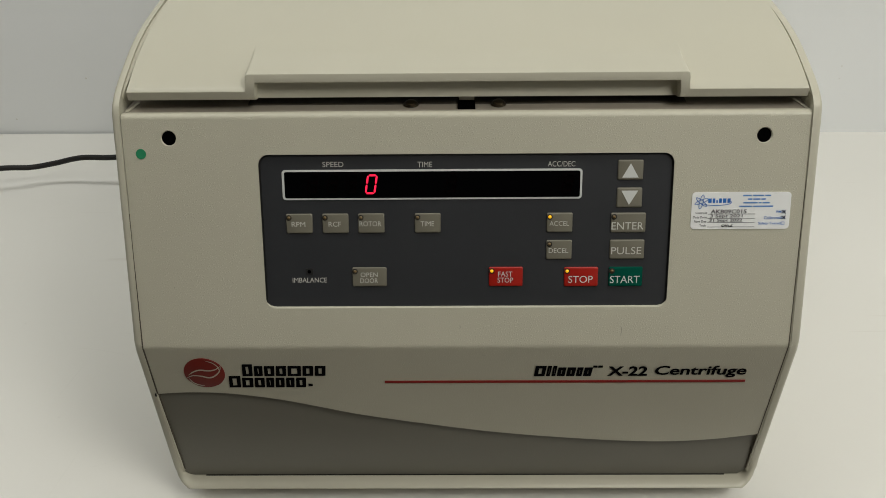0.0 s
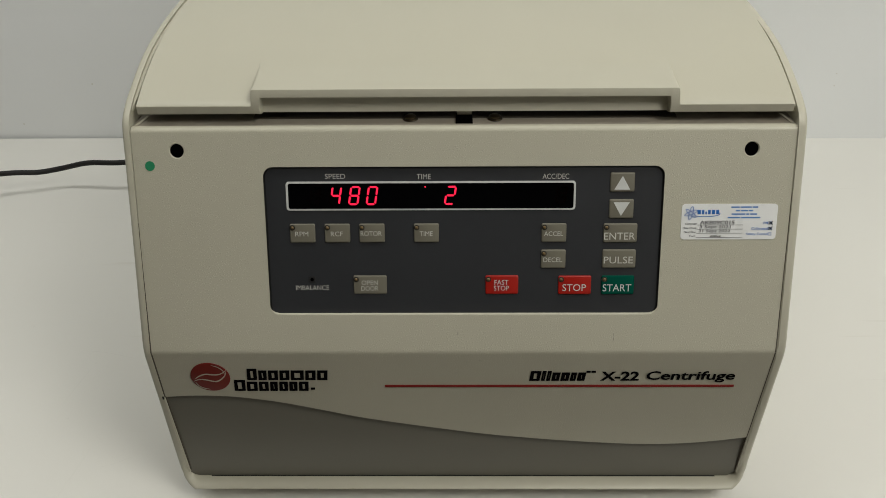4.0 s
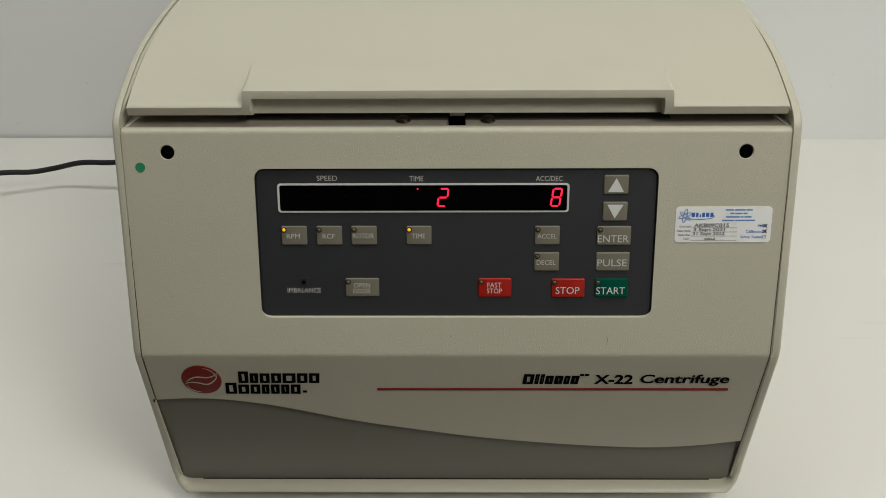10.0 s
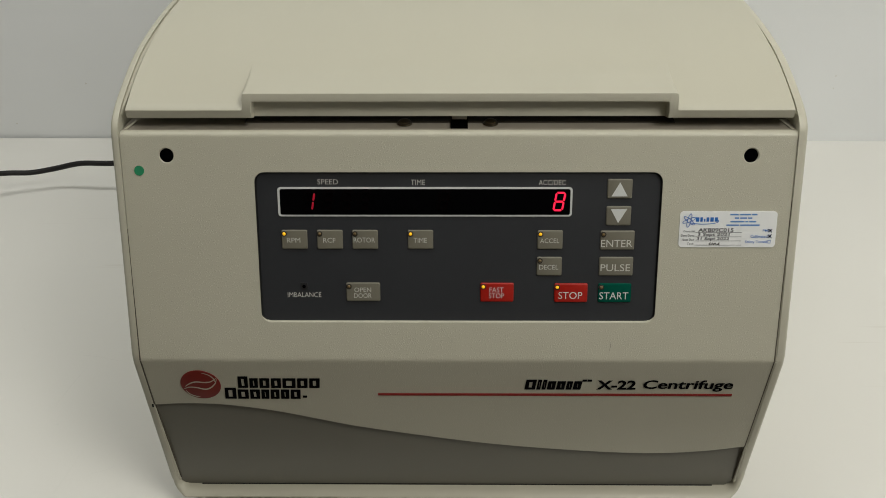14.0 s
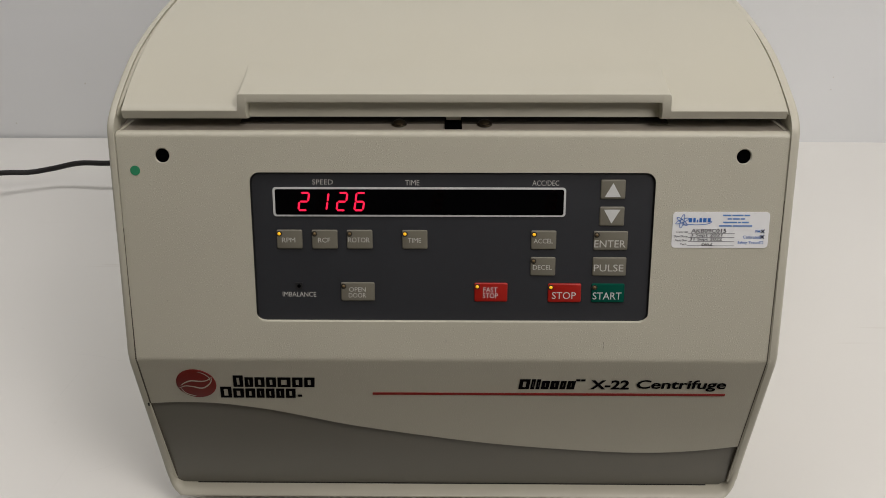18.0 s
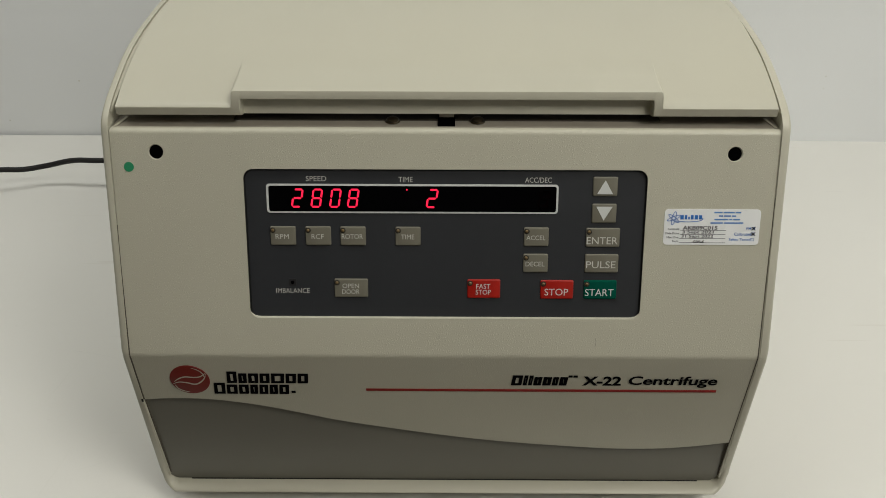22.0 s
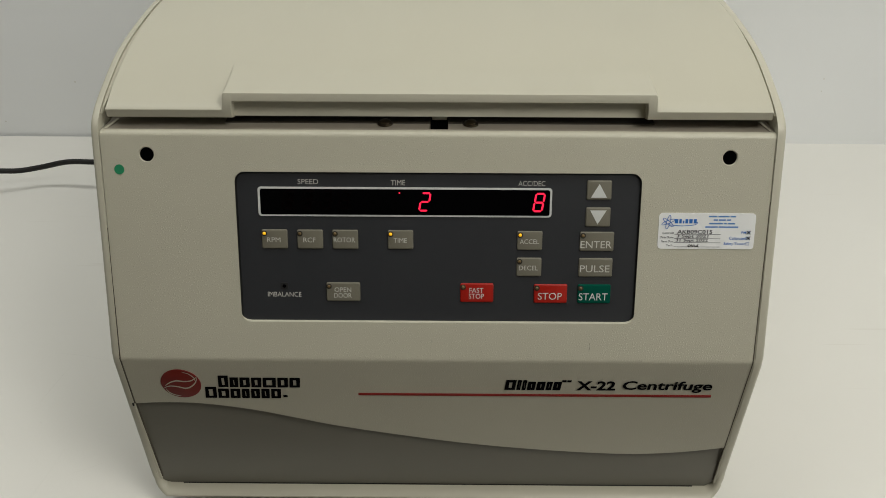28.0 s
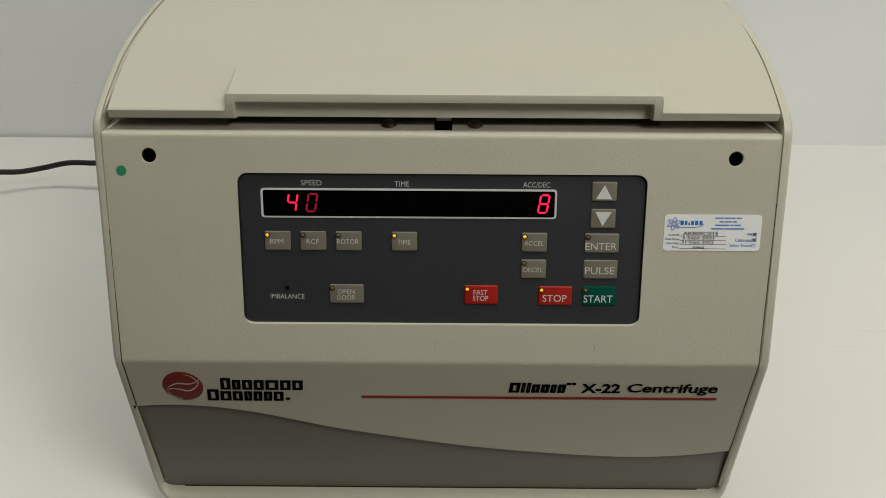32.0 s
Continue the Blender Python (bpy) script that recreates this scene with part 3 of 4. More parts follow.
def edge_notch():
    """A small dark nick where the wave meets the cheek."""
    bm = bmesh.new()
    slab(bm, rounded_loop(-0.2240, -0.0476, -0.2228, -0.0446, 0.0004, 3), -0.0012, 0.0006)
    part("edge_nick", bm, HOLE, centrifuge, "small dark nick beside the lower panel", LOW)


def badge():
    bm = bmesh.new()
    slab(bm, disc_loop(-0.1843, -0.0243, 0.0144, 40), -0.0006, 0.0005, 0.0003)
    ob = part("badge", bm, MAROON, centrifuge, "round maroon badge with two pale swooshes", LOW)
    leaf = [([(-84, -8), (-55, 8), (-20, 17), (25, 14), (60, 19), (94, 38)], 0.00054), ([(-94, -20), (-60, -10), (-20, -13), (20, -21), (50, -13), (78, 8), (92, 32)], 0.00054),
            ([(80, 16), (76, 34), (54, 52), (20, 63)], 0.00030), ([(-84, -24), (-70, -44), (-44, -56), (-14, -62)], 0.00034)]
    for pts, thick in leaf:
        q = spline([(x * 0.0144 / 105, z * 0.0144 / 72, 0) for x, z in pts], 6)
        bm = bmesh.new()
        rows = []
        for i, v in enumerate(q):
            d = (q[min(i + 1, len(q) - 1)] - q[max(i - 1, 0)]).normalized()
            w = thick * math.sin(math.pi * i / (len(q) - 1)) ** 0.7 + 0.0001
            rows.append([bm.verts.new((-0.1843 + v.x - d.y * w * k, -0.0009, -0.0243 + v.y + d.x * w * k)) for k in (-1, 1)])
        for a, b in zip(rows, rows[1:]):
            bm.faces.new((a[0], b[0], b[1], a[1]))
        part("swoosh", bm, CREAM, ob)
    # the maker's name as plain blocks, one a letter
    def blocks(x0, x1, s0, s1, widths, tall):
        gap = 0.16
        unit = (x1 - x0) / (sum(widths) + gap * (len(widths) - 1))
        x = x0
        for i, w in enumerate(widths):
            h = s1 - (s1 - s0) * (1.0 if i in tall else 0.84)
            bm = bmesh.new()
            sh = 0.10 * (s1 - h)
            loop = [(x, -s1), (x + w * unit, -s1), (x + w * unit + sh, -h), (x + sh, -h)]
            cx, cz, g = x + (w * unit + sh) / 2, -(s1 + h) / 2, 0.0026
            fx, fz = max(0.1, 1 - 2 * g / (w * unit)), 1 - 1.7 * g / (s1 - h)
            hole = [(cx + (a - cx) * fx, cz + (b - cz) * fz) for a, b in loop]
            out_v = [bm.verts.new((a, -0.0004, b)) for a, b in loop]
            in_v = [bm.verts.new((a, -0.0004, b)) for a, b in hole]
            base_v = [bm.verts.new((a, 0.0003, b)) for a, b in loop]
            for j in range(4):
                q = (j + 1) % 4
                bm.faces.new((out_v[j], out_v[q], in_v[q], in_v[j]))
                bm.faces.new((base_v[j], base_v[q], out_v[q], out_v[j]))
            part("name_block", bm, INK, centrifuge, "black block of the maker's name", LOW)
            x += (w + gap) * unit
    blocks(-0.1577, -0.0990, 0.0160, 0.0275, (0.95, 0.8, 0.95, 0.95, 1.25, 1.0, 1.0), (0,))
    blocks(-0.1688, -0.1140, 0.0277, 0.0390, (1.1, 1.05, 0.95, 0.75, 0.85, 0.8, 0.95), (0,))
    bm = bmesh.new()
    slab(bm, [(-0.1120, -0.0378), (-0.1090, -0.0378), (-0.1090, -0.0358), (-0.1120, -0.0358)], -0.0004, 0.0003)
    part("name_block", bm, INK, centrifuge, "", LOW)
    blocks(0.0484, 0.0885, 0.0186, 0.0285, (1.15, 0.42, 0.42, 0.85, 0.9, 0.62, 0.85), (0, 1, 2))
    # tiny trade mark bars after the product name
    for x0, x1 in ((0.0893, 0.0923), (0.0929, 0.0960)):
        bm = bmesh.new()
        slab(bm, [(x0, -0.0202), (x1, -0.0202), (x1, -0.0184), (x0, -0.0184)], -0.0004, 0.0003)
        part("name_block", bm, INK, centrifuge, "", LOW)
    lettering("model_lettering", "X-22", 0.0998, -0.0283, 0.1279, -0.0187, -0.0005, INK, centrifuge, "bold black model number", LOW, bold=0.034)
    lettering("model_lettering", "Centrifuge", 0.1330, -0.0302, 0.1972, -0.0184, -0.0005, INK, centrifuge, "bold black lettering", LOW, bold=0.024, shear=0.05)
    bm = bmesh.new()
    slab(bm, [(-0.0572, -0.0351), (0.1982, -0.0351), (0.1982, -0.0330), (-0.0572, -0.0330)], -0.0005, 0.0003)
    part("red_stripe", bm, REDLINE, centrifuge, "thin red stripe under the model name", LOW)


# ---- control panel, keys and display ----
def control_panel():
    bm = bmesh.new()
    slab(bm, rounded_loop(-0.1353, -0.1158, 0.1357, -0.0115, 0.0066), 0.0022, 0.0040)
    ob = part("control_panel", bm, CHARCOAL, centrifuge, "recessed charcoal overlay with pale captions", UP)
    # shade inside the recess edge, modelled as a black strip; left off the bottom
    rim = bmesh.new()
    wide = [rim.verts.new((x, 0.0005, z)) for x, z in rounded_loop(-0.1352, -0.1158, 0.1356, -0.0116, 0.0066)]
    slim = [rim.verts.new((x, 0.0021, z)) for x, z in rounded_loop(-0.1343, -0.1151, 0.1348, -0.0126, 0.0060)]
    for i in range(len(wide)):
        j = (i + 1) % len(wide)
        if min(wide[i].co.z, wide[j].co.z) > -0.1153:
            rim.faces.new((wide[i], wide[j], slim[j], slim[i]))
    part("recess_shade", rim, HOLE, ob, "dark strip round the overlay for the shade of its recess")
    for words, x0, z0, x1, z1 in (("SPEED", -0.0936, -0.0199, -0.0798, -0.0165), ("TIME", -0.0313, -0.0203, -0.0218, -0.0168),
                                  ("ACC/DEC", 0.0538, -0.0204, 0.0717, -0.0169), ("IMBALANCE", -0.1169, -0.0983, -0.0937, -0.0949)):
        lettering("caption", words, x0, z0, x1, z1, 0.0020, LEGEND, ob, "pale caption", bold=-0.002)
    bm = bmesh.new()
    slab(bm, rounded_loop(-0.1078, -0.0930, -0.1028, -0.0882, 0.0004, 2), 0.0018, 0.0026)
    part("warning_lamp", bm, SOCKET, ob, "small dark warning lamp in a square recess")
    bm = bmesh.new()
    slab(bm, disc_loop(-0.1053, -0.0906, 0.0012, 16), 0.0013, 0.0020, 0.0004)
    part("warning_lens", bm, BLACK, ob)
    return ob


BUTTONS = [  # name, centre, size, material, lamp, legend rows (words, x0, z0, x1, z1)
    ("RPM", -0.1104, -0.0575, 0.0174, 0.0132, TAUPE, True, (("RPM", -0.1155, -0.0595, -0.1064, -0.0562),)),
    ("RCF", -0.0864, -0.0575, 0.0174, 0.0132, TAUPE, True, (("RCF", -0.0909, -0.0595, -0.0826, -0.0562),)),
    ("ROTOR", -0.0626, -0.0575, 0.0174, 0.0132, TAUPE, True, (("ROTOR", -0.0703, -0.0594, -0.0558, -0.0560),)),
    ("TIME", -0.0251, -0.0575, 0.0172, 0.0131, TAUPE, True, (("TIME", -0.0298, -0.0595, -0.0208, -0.0562),)),
    ("ACCEL", 0.0624, -0.0576, 0.0170, 0.0131, TAUPE, True, (("ACCEL", 0.0556, -0.0597, 0.0686, -0.0565),)),
    ("DECEL", 0.0624, -0.0761, 0.0170, 0.0131, TAUPE, True, (("DECEL", 0.0555, -0.0782, 0.0685, -0.0749),)),
    ("ENTER", 0.1078, -0.0579, 0.0230, 0.0133, TAUPE, True, (("ENTER", 0.0967, -0.0624, 0.1178, -0.0575),)),
    ("PULSE", 0.1077, -0.0761, 0.0230, 0.0131, TAUPE, False, (("PULSE", 0.0971, -0.0793, 0.1172, -0.0744),)),
    ("OPEN", -0.0647, -0.0944, 0.0232, 0.0132, TAUPE, True, (("OPEN", -0.0707, -0.0943, -0.0592, -0.0911), ("DOOR", -0.0710, -0.0985, -0.0590, -0.0952))),
    ("FAST", 0.0271, -0.0946, 0.0228, 0.0134, REDKEY, True, (("FAST", 0.0219, -0.0944, 0.0315, -0.0909), ("STOP", 0.0215, -0.0986, 0.0320, -0.0951))),
    ("STOP", 0.0777, -0.0949, 0.0228, 0.0134, REDKEY, True, (("STOP", 0.0691, -0.0990, 0.0855, -0.0941),)),
    ("START", 0.1076, -0.0949, 0.0226, 0.0134, GREENKEY, True, (("START", 0.0971, -0.0993, 0.1169, -0.0942),)),
]
lamps = {}


def lamp_mesh():
    """A bead: one half glows, the other is dull."""
    bm = bmesh.new()
    bmesh.ops.create_uvsphere(bm, u_segments=14, v_segments=10, radius=0.00122, matrix=Matrix.Rotation(radians(90), 4, "X"))
    for f in bm.faces:
        f.material_index = 0 if f.calc_center_median().y < 0 else 1
        f.smooth = True
    me = bpy.data.meshes.new("indicator_lamp")
    bm.to_mesh(me)
    bm.free()
    me.materials.append(LED_ON)
    me.materials.append(LED_OFF)
    return me


def buttons():
    bead = lamp_mesh()
    for name, cx, cz, w, h, mat, lamp, rows in BUTTONS:
        bm = bmesh.new()
        slab(bm, rounded_loop(-w / 2, -h / 2, w / 2, h / 2, 0.0010, 3), -0.0002, 0.0026, 0.0008)
        look_of = {"taupe_key": "taupe key with a pale legend", "red_key": "red key with a pale legend", "green_key": "dark green key with a pale legend"}[mat.name]
        key = part("key", bm, mat, centrifuge, look_of, UP @ pose(cx, 0.0012, cz))
        for words, x0, z0, x1, z1 in rows:
            lettering("legend", words, x0 - cx, z0 - cz, x1 - cx, z1 - cz, -0.0004, LEGEND if mat is TAUPE else PALE, key)
        if lamp:
            lx, lz = -w / 2 + 0.0019, h / 2 - 0.0026
            bm = bmesh.new()
            outer, inner = disc_loop(lx, lz, 0.0019, 18), disc_loop(lx, lz, 0.00118, 18)
            va = [bm.verts.new((x, -0.0004, z)) for x, z in outer]
            vb = [bm.verts.new((x, -0.0005, z)) for x, z in inner]
            vc = [bm.verts.new((x, 0.0003, z)) for x, z in outer]
            for i in range(18):
                j = (i + 1) % 18
                bm.faces.new((va[i], va[j], vb[j], vb[i]))
                bm.faces.new((vc[i], vc[j], va[j], va[i]))
            part("lamp_ring", bm, RING, key)
            b = new("indicator_lamp", bead)
            b.parent = key
            b.matrix_basis = pose(lx, 0.0000, lz, 180)
            lamps[name] = (b, lx, lz)
    for cz, tri in ((-0.0228, ((-0.0055, -0.0050), (0.0052, -0.0050), (-0.0001, 0.0044))), (-0.0411, ((-0.0056, 0.0047), (0.0054, 0.0047), (-0.0003, -0.0048)))):
        bm = bmesh.new()
        slab(bm, rounded_loop(-0.0083, -0.0066, 0.0083, 0.0066, 0.0010, 3), -0.0002, 0.0026, 0.0009)
        key = part("key", bm, TAUPE, centrifuge, "taupe key with a pale arrow head", UP @ pose(0.1078, 0.0012, cz))
        bm = bmesh.new()
        slab(bm, list(tri), -0.0004, 0.0002)
        part("arrow", bm, PALE, key)


segments = {}
SLANT = 0.165
DIGITS = {"th": -0.0995, "hu": -0.0864, "te": -0.0738, "un": -0.0618, "time": -0.0086, "acc": 0.0677}
DIGIT_Z, DIGIT_H, DIGIT_W = -0.0312, 0.0118, 0.0058


def display():
    bm = bmesh.new()
    slab(bm, rounded_loop(-0.1206, -0.0416, 0.0765, -0.0217, 0.0022, 5), 0.0016, 0.0026)
    frame_ob = part("display", bm, PALE, centrifuge, "black display window in a pale outline with red digits", UP)
    bm = bmesh.new()
    slab(bm, rounded_loop(-0.1190, -0.0404, 0.0751, -0.0230, 0.0013, 4), 0.0014, 0.0020)
    part("display_window", bm, BLACK, frame_ob, "black window")
    meshes = {}

    def piece(length, width):
        key = round(length, 5)
        if key not in meshes:
            # a three-sided bar with pointed ends: one side bright, one dim, one dark
            a, b = length / 2, width / 2
            deep = b / math.tan(radians(60))
            bm = bmesh.new()
            corners = [(-deep * math.cos(radians(q)) + b * math.sin(radians(q)), -deep * math.sin(radians(q)) - b * math.cos(radians(q))) for q in (0, -120, -240)]
            left = [bm.verts.new((-a + b, y, z)) for y, z in corners]
            right = [bm.verts.new((a - b, y, z)) for y, z in corners]
            tips = bm.verts.new((-a, 0, 0)), bm.verts.new((a, 0, 0))
            for k in range(3):
                n = (k + 1) % 3
                for f in ((left[k], left[n], right[n], right[k]), (left[n], left[k], tips[0]), (right[k], right[n], tips[1])):
                    face = bm.faces.new(f)
                    c = face.calc_center_median()
                    turn = math.degrees(math.atan2(c.z, -c.y)) % 360  # where this side looks: 0 is to the front
                    face.material_index = round(turn / 120) % 3
            bmesh.ops.recalc_face_normals(bm, faces=bm.faces)
            me = bpy.data.meshes.new("segment")
            bm.to_mesh(me)
            bm.free()
            for m in (SEG_ON, SEG_DIM, SEG_OFF):
                me.materials.append(m)
            meshes[key] = me
        return meshes[key]

    for d, cx in DIGITS.items():
        hw, hh = DIGIT_W / 2, DIGIT_H / 2
        ends = {"a": ((-hw, hh), (hw, hh)), "g": ((-hw, 0), (hw, 0)), "d": ((-hw, -hh), (hw, -hh)), "f": ((-hw, 0), (-hw, hh)), "b": ((hw, 0), (hw, hh)), "e": ((-hw, -hh), (-hw, 0)), "c": ((hw, -hh), (hw, 0))}
        for s, (p0, p1) in ends.items():
            a = Vector((cx + p0[0] + SLANT * p0[1], DIGIT_Z + p0[1]))
            b = Vector((cx + p1[0] + SLANT * p1[1], DIGIT_Z + p1[1]))
            m, way = (a + b) / 2, b - a
            ob = new("segment", piece(way.length - 0.0005, 0.00126))
            ob.parent = frame_ob
            turn = -math.degrees(math.atan2(way.y, way.x))
            segments[d + s] = (ob, Matrix.Translation((m.x, 0.0007, m.y)) @ pose(0, 0, 0, 0, turn, 0))
    for s, (x, z) in {"dot_hi": (-0.0256, -0.0253), "dot_lo": (-0.0287, -0.0371)}.items():
        ob = new("segment", piece(0.0013, 0.0012))
        ob.parent = frame_ob
        segments[s] = (ob, Matrix.Translation((x, 0.0007, z)))


def labels():
    """The calibration label and the green dot."""
    bm = bmesh.new()
    slab(bm, rounded_loop(0.1484, -0.0622, 0.2131, -0.0376, 0.0024, 5), -0.0004, 0.0002)
    lab = part("calibration_label", bm, LABEL, centrifuge, "white calibration label with blue print and black handwriting", UP)
    Y = -0.00055

    def bar(x0, z0, x1, z1, mat, name="print_bar"):
        bm = bmesh.new()
        slab(bm, [(x0, z0), (x1, z0), (x1, z1), (x0, z1)], Y, Y + 0.0001)
        part(name, bm, mat, lab)

    def stroke(pts, w, mat, name="pen_stroke"):
        q = spline([(x, z, 0) for x, z in pts], 6)
        bm = bmesh.new()
        rows = []
        for i, v in enumerate(q):
            d = (q[min(i + 1, len(q) - 1)] - q[max(i - 1, 0)]).normalized()
            rows.append((bm.verts.new((v.x - d.y * w, Y - 0.0001, v.y + d.x * w)), bm.verts.new((v.x + d.y * w, Y - 0.0001, v.y - d.x * w))))
        for a, b in zip(rows, rows[1:]):
            bm.faces.new((a[0], b[0], b[1], a[1]))
        part(name, bm, mat, lab)

    # emblem: three crossed loops and a swoosh, then the firm's name and address as bars
    for cx, cz, long, short, tilt in ((0.1546, -0.0438, 0.0047, 0.0012, 78), (0.1546, -0.0437, 0.0046, 0.0011, 22), (0.1546, -0.0440, 0.0045, 0.0011, -38)):
        c, n = math.cos(radians(tilt)), math.sin(radians(tilt))
        turns = [2 * math.pi * k / 12 for k in range(13)]
        stroke([(cx + long * math.cos(a) * c - short * math.sin(a) * n, cz + long * math.cos(a) * n + short * math.sin(a) * c) for a in turns], 0.00020, BLUEINK, "emblem")
    stroke([(0.1560, -0.0457), (0.1640, -0.0463), (0.1720, -0.0456), (0.1742, -0.0441), (0.1725, -0.0434)], 0.00022, BLUEINK, "emblem")
    x = 0.1590
    for w in (0.0022, 0.0016, 0.0010, 0.0018, 0.0022, 0.0020):
        bar(x, -0.0446, x + w, -0.0417 if w > 0.0015 else -0.0428, BLUEINK)
        x += w + 0.00075
    # four centred lines of print, one bar a word
    for z, words in ((-0.0398, (6, 8, 4)), (-0.0422, (3, 5, 3)), (-0.0446, (10, 2, 5)), (-0.0470, (9, 14))):
        unit = 0.00093
        x = 0.1906 - (sum(words) + 0.7 * (len(words) - 1)) * unit / 2
        for w in words:
            bar(x, z - 0.00048, x + w * unit, z + 0.00048, PRINTBLUE)
            x += (w + 0.7) * unit
    for words, x0, z0, x1, z1 in (("Control#", 0.1512, -0.0520, 0.1588, -0.0505), ("Date Done", 0.1497, -0.0549, 0.1588, -0.0534), ("Next Due", 0.1506, -0.0577, 0.1585, -0.0562), ("Tech", 0.1541, -0.0604, 0.1584, -0.0590)):
        lettering("print_line", words, x0, z0, x1, z1, Y, HANDINK, lab, bold=0.008)
    for z in (-0.0521, -0.0550, -0.0578, -0.0607):
        bar(0.1593, z - 0.00012, 0.1903, z + 0.00012, HANDINK, "rule")
    for words, x0, z0, x1, z1 in (("AKB09C015", 0.1610, -0.0517, 0.1845, -0.0490), ("3 Sept 2021", 0.1608, -0.0549, 0.1822, -0.0523), ("31 Sept 2022", 0.1604, -0.0577, 0.1820, -0.0552)):
        lettering("handwriting", words, x0, z0, x1, z1, Y - 0.0001, HANDINK, lab, shear=0.05, bold=0.012)
    stroke([(0.1700, -0.0590), (0.1688, -0.0598), (0.1700, -0.0606), (0.1712, -0.0592), (0.1718, -0.0604), (0.1728, -0.0592), (0.1740, -0.0606), (0.1758, -0.0590), (0.1748, -0.0600), (0.1762, -0.0608)], 0.00022, INK)
    for words, x0, z0, x1, z1 in (("PM", 0.2041, -0.0515, 0.2073, -0.0499), ("Calibrated", 0.1962, -0.0557, 0.2075, -0.0536), ("Safety Tested", 0.1928, -0.0597, 0.2075, -0.0575)):
        lettering("print_line", words, x0, z0, x1, z1, Y, BLUEINK, lab, bold=0.006)
    for z, crossed in ((-0.0507, True), (-0.0545, True), (-0.0584, False)):
        for b4 in ((0.2078, z - 0.0010, 0.2080, z + 0.0010), (0.2097, z - 0.0010, 0.2099, z + 0.0010), (0.2078, z - 0.0010, 0.2099, z - 0.0008), (0.2078, z + 0.0008, 0.2099, z + 0.0010)):
            bar(*b4, BLUEINK, "tick_box")
        if crossed:
            stroke([(0.2076, z - 0.0011), (0.2090, z), (0.2103, z + 0.0012)], 0.00025, INK)
            stroke([(0.2077, z + 0.0011), (0.2090, z), (0.2103, z - 0.0012)], 0.00025, INK)
    # two small scuffs on the enamel under the panel
    for pts in (((0.1058, -0.1299), (0.1063, -0.1325), (0.1057, -0.1361)), ((-0.0040, -0.1285), (-0.0036, -0.1298), (-0.0041, -0.1308))):
        q = [Vector((x, -0.0003, z)) for x, z in pts]
        bm = bmesh.new()
        rows = [(bm.verts.new(v + Vector((-0.00012, 0, 0))), bm.verts.new(v + Vector((0.00014, 0, 0)))) for v in q]
        for a, b in zip(rows, rows[1:]):
            bm.faces.new((a[0], a[1], b[1], b[0]))
        part("scuff", bm, GREY, centrifuge, "small dark scuff", UP)
    bm = bmesh.new()
    slab(bm, disc_loop(-0.2112, -0.0104, 0.0033, 30), -0.0003, 0.0002)
    part("green_dot", bm, GREENDOT, centrifuge, "round green sticker", UP)


def latch_and_screws():
    for x in (-0.0355, 0.0218):
        bm = bmesh.new()
        for r1, r2, h, z in ((0.0052, 0.0049, 0.0010, 0.0005), (0.0040, 0.0040, 0.0008, 0.0014), (0.0040, 0.0026, 0.0010, 0.0023), (0.0026, 0.0012, 0.0004, 0.0030)):
            bmesh.ops.create_cone(bm, cap_ends=True, segments=24, radius1=r1, radius2=r2, depth=h, matrix=Matrix.Translation((0, 0, z)))
        part("screw", bm, STEEL, centrifuge, "dull metal screw with a washer", UP @ pose(x, 0.0134, 0.0194, LEAN))
    bm = bmesh.new()
    box(bm, -0.0048, 0.0, -0.001, 0.0066, 0.016, 0.0004)
    part("latch_slot", bm, BLACK, centrifuge, "black latch slot", UP @ pose(0, 0.0062, 0.0172, LEAN))
    bm = bmesh.new()
    box(bm, -0.0040, 0.0125, 0.0222, 0.0060, 0.0165, 0.0285)
    part("latch", bm, PIN, centrifuge, "dull metal latch tongue", UP)
    for sx in (-1, 1):
        bm = bmesh.new()
        q = [(0.2208, 0.0046, 0.0163), (0.2188, 0.0046, 0.0163), (0.2154, 0.0180, 0.0214), (0.2174, 0.0180, 0.0214)]
        lo = [bm.verts.new((sx * x, y, z)) for x, y, z in q]
        hi = [bm.verts.new((sx * x, y, z + 0.0002)) for x, y, z in q]
        bm.faces.new(lo)
        bm.faces.new(hi)
        for i in range(4):
            bm.faces.new((lo[i], lo[(i + 1) % 4], hi[(i + 1) % 4], hi[i]))
        part("liner_edge", bm, CREAM, centrifuge, "", UP)
    # dark strip on the ledge, in place of the shade deeper in the gap
    slope = (0.0272 - 0.0158) / (0.036 - 0.0044)
    bm = bmesh.new()
    lower = [(y, 0.0158 + (y - 0.0044) * slope) for y in (0.0146, 0.0152, 0.030)]
    outline = [lower[0], (0.0146, lower[0][1] + 0.0005), (0.0152, lower[1][1] + 0.0008), (0.030, lower[2][1] + 0.0008), lower[2]]
    ends = [[bm.verts.new((x, y, z)) for y, z in outline] for x in (-0.1430, 0.1450)]
    for k in range(5):
        bm.faces.new((ends[0][k], ends[0][(k + 1) % 5], ends[1][(k + 1) % 5], ends[1][k]))
    bm.faces.new(ends[0])
    bm.faces.new(ends[1])
    part("gap_shade_strip", bm, GAP_SHADE, centrifuge, "dark brown strip standing for the shade deep under the lid", UP)


lid()
side_plate(-1)
side_plate(1)
base_rim()
front_panel()
grey_field()
edge_notch()
badge()
control_panel()
buttons()
display()
labels()
latch_and_screws()


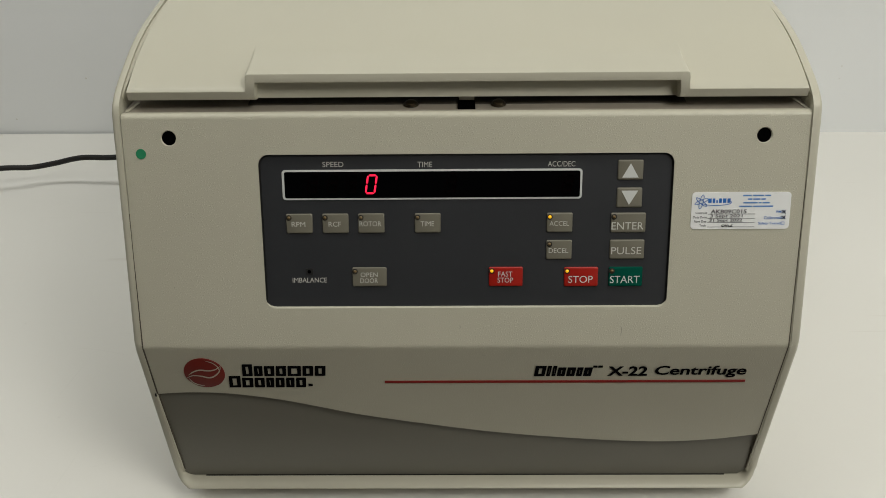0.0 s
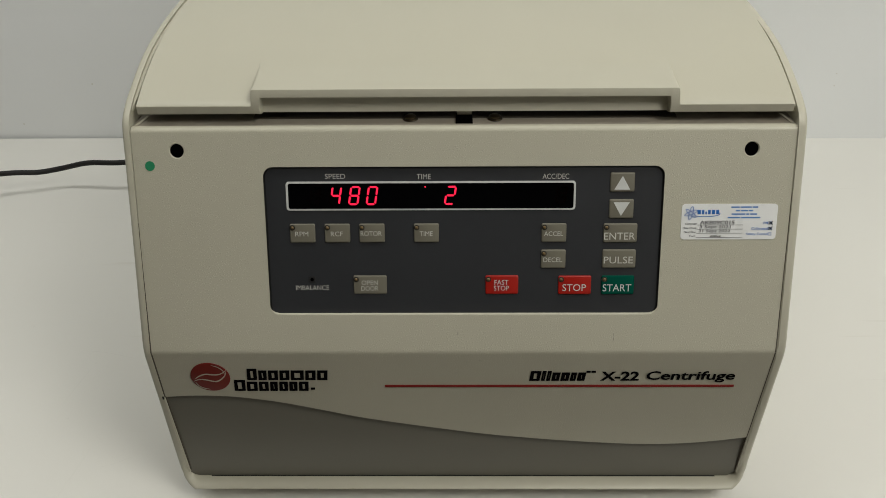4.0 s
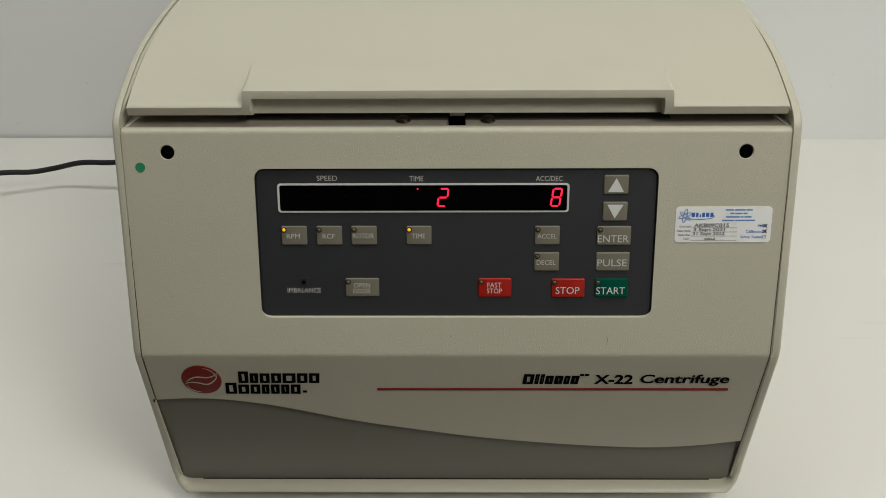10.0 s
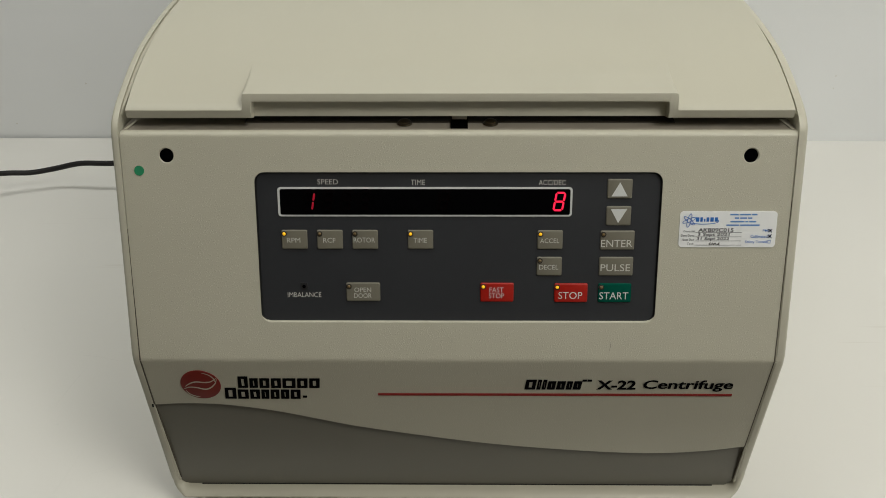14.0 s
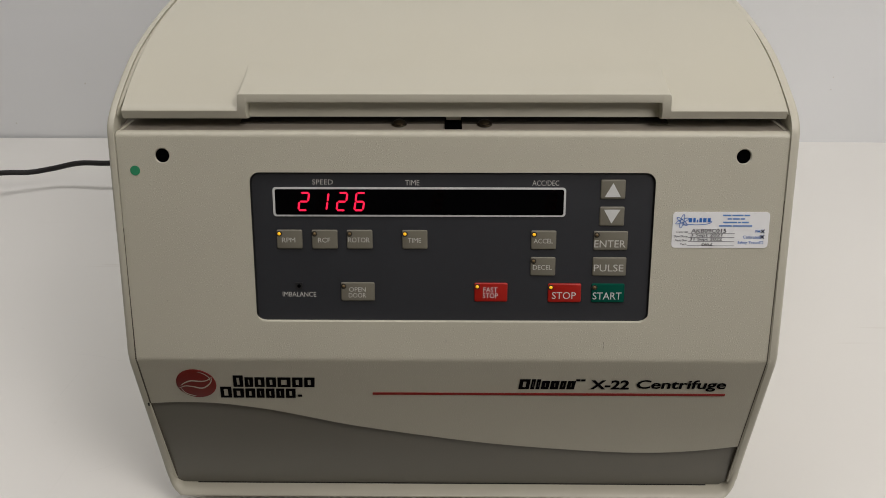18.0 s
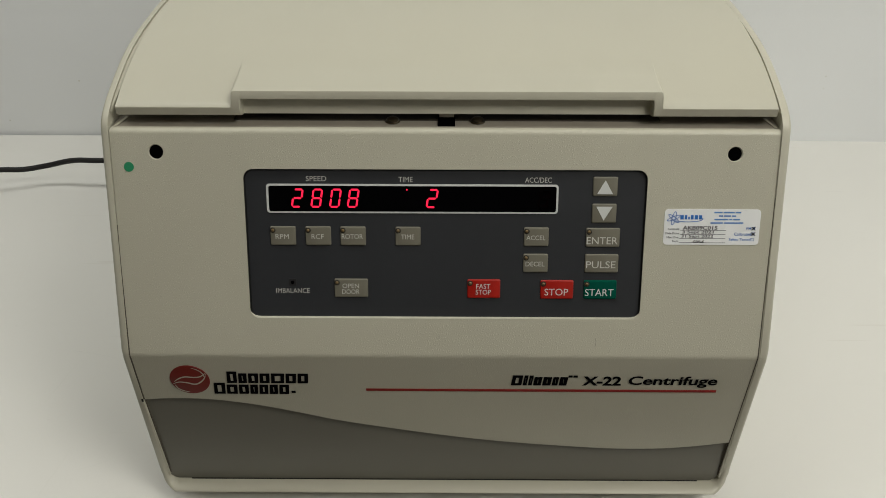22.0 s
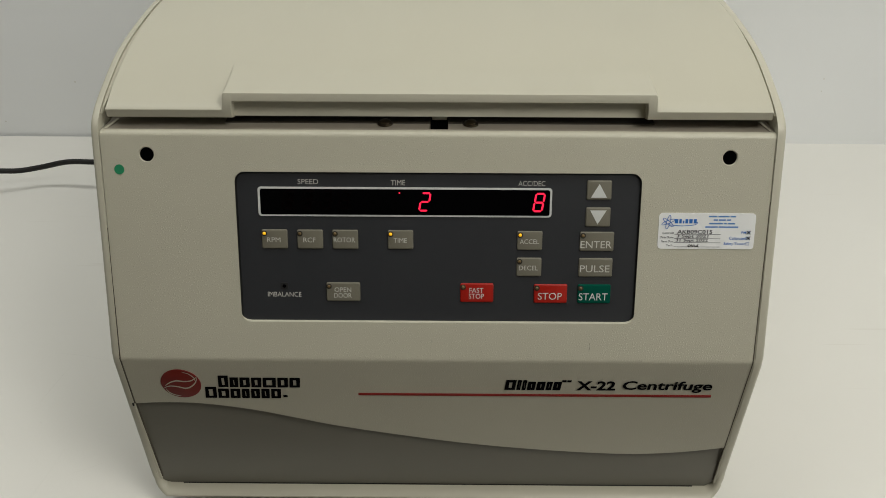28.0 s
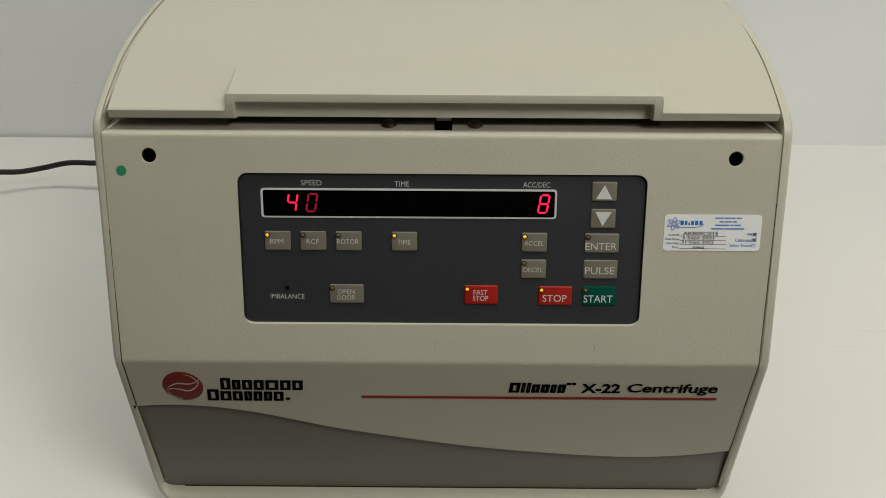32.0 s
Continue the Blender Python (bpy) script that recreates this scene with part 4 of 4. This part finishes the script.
def power_cord():
    pts = [(-1.6, 0.36, 0.0045), (-1.25, 0.47, 0.005), (-0.95, 0.485, 0.014), (-0.72, 0.470, 0.034), (-0.6135, 0.4877, 0.0365), (-0.5763, 0.5005, 0.0315), (-0.5461, 0.5072, 0.0340), (-0.5041, 0.5015, 0.0450), (-0.4555, 0.4984, 0.0470),
           (-0.39, 0.512, 0.050), (-0.30, 0.55, 0.056), (-0.20, 0.565, 0.06), (-0.16, 0.53, 0.07), (-0.155, 0.515, 0.07)]
    bm = bmesh.new()
    tube(bm, [v.to_tuple() for v in spline(pts, 8)], 0.0036)
    tagged(link_mesh("power_cord", bm, RUBBER), "black rubber power cord looping over the bench", "cord")


power_cord()

# ---- what the display shows ----
SPEEDS = [(0, 0), (0.65, 14), (1.05, 83), (1.45, 118), (1.95, 179), (2.45, 253), (3.05, 324), (3.5, 400), (4.0, 480), (4.5, 560), (5.0, 630), (5.25, 693), (5.85, 784), (6.45, 874), (6.95, 961), (7.4, 1056),
          (7.8, 1144), (8.4, 1212), (8.95, 1271), (9.35, 1330), (9.85, 1389), (10.35, 1446), (10.85, 1504), (11.35, 1550), (11.85, 1593), (12.35, 1634), (12.85, 1675), (13.35, 1717), (13.85, 1760)]
SPEEDS += [(14.4 + 0.5 * i, 1806 + 45 * i) for i in range(5)]
SPEEDS += [(16.85, 2020), (17.35, 2071), (17.85, 2126), (18.35, 2200), (18.85, 2282), (19.35, 2364), (19.85, 2446), (20.45, 2530), (20.95, 2625), (21.45, 2718), (21.95, 2808), (22.45, 2895), (22.95, 2981), (23.45, 3068),
           (23.95, 3153), (24.45, 3233), (24.95, 3312), (25.5, 3390), (26.0, 3468), (26.5, 3545), (27.0, 3620), (27.45, 3694), (28.05, 3764), (28.5, 3834), (28.95, 3900), (29.45, 3961), (29.95, 4003), (30.45, 4020), (30.95, 4023), (31.15, 4015)]
GLYPH = {"0": "abcdef", "1": "bc", "2": "abged", "3": "abgcd", "4": "fgbc", "5": "afgcd", "6": "afgedc", "7": "abcf", "8": "abcdefg", "9": "abfgcd"}
SHIFT = [(0, -0.02), (5, 0.0), (18.5, 0.0), (25, -0.03), (27.5, -0.05), (32, -0.05)]
# part of the scan in which each element is seen lit: start and end
LIT = {"un": (0.51, 0.05), "te": (0.572, 0.14), "hu": (0.64, 0.195), "th": (0.705, 0.25), "time": (0.325, 0.902), "acc": (0.085, 0.635), "dot_hi": (0.39, 0.98), "dot_lo": (0.39, 0.98),
       "RPM": (0.01, 0.54), "TIME": (0.01, 0.54), "ACCEL": (0.89, 0.46), "FAST": (0.84, 0.38), "STOP": (0.84, 0.38)}


def scan(t):
    return (2.44444 * t + 0.021 + float(np.interp(t, [a for a, _ in SHIFT], [b for _, b in SHIFT]))) % 1.0


def lit(name, t):
    a, b = LIT[name]
    p = scan(t)
    return a <= p < b if a < b else p >= a or p < b


def level(name, t):
    """2 bright, 1 dim near the edges of the scan, 0 dark."""
    if not lit(name, t):
        return 0
    a, b = LIT[name]
    p = scan(t)
    return 1 if min((p - a) % 1.0, (b - p) % 1.0) < 0.012 else 2


def speed(t):
    return [v for s, v in SPEEDS if s <= t + 1e-6][-1]


def shown(name, t):
    if name == "dot_hi":
        return level(name, t)
    if name == "dot_lo":
        return level(name, t) if int(t + 1e-6) % 2 == 1 else 0
    digit, seg = name[:-1], name[-1]
    if digit in ("time", "acc"):
        c = "2" if digit == "time" else "8"
    else:
        c = str(speed(t)).rjust(4)[("th", "hu", "te", "un").index(digit)]
    return level(digit, t) if c != " " and seg in GLYPH[c] else 0


def turn_rows(states, at, angles):
    """Rows that turn a piece from one side to another between one tenth of a second and the next."""
    rows = [(0.0, at(angles[states[0]]))]
    for k in range(len(states) - 1):
        if states[k] != states[k + 1]:
            a, b = angles[states[k]], angles[states[k + 1]]
            way = (b - a + 180) % 360 - 180 if abs(b - a) != 180 else b - a
            first = 1 if abs(rows[-1][0] - k / 10) < 1e-6 else 0
            for i in range(first, 4):
                rows.append((k / 10 + i / 30, at(a + way * i / 3)))
    if rows[-1][0] < 32.0 - 1e-6:
        rows.append((32.0, at(angles[states[-1]])))
    return rows


def motions():
    ticks = [k / 10 for k in range(321)]
    sides = {2: 0, 1: 120, 0: 240}
    for name, (ob, m) in segments.items():
        states = [shown(name, t) for t in ticks]
        if not any(states):
            ob.matrix_basis = m @ pose(0, 0, 0, sides[0])
            continue
        walk(ob, turn_rows(states, lambda a: m @ pose(0, 0, 0, a), sides))
    for name, (ob, lx, lz) in lamps.items():
        if name in LIT:
            walk(ob, turn_rows([lit(name, t) for t in ticks], lambda a: pose(lx, 0.0000, lz, a), {True: 0, False: 180}))


motions()
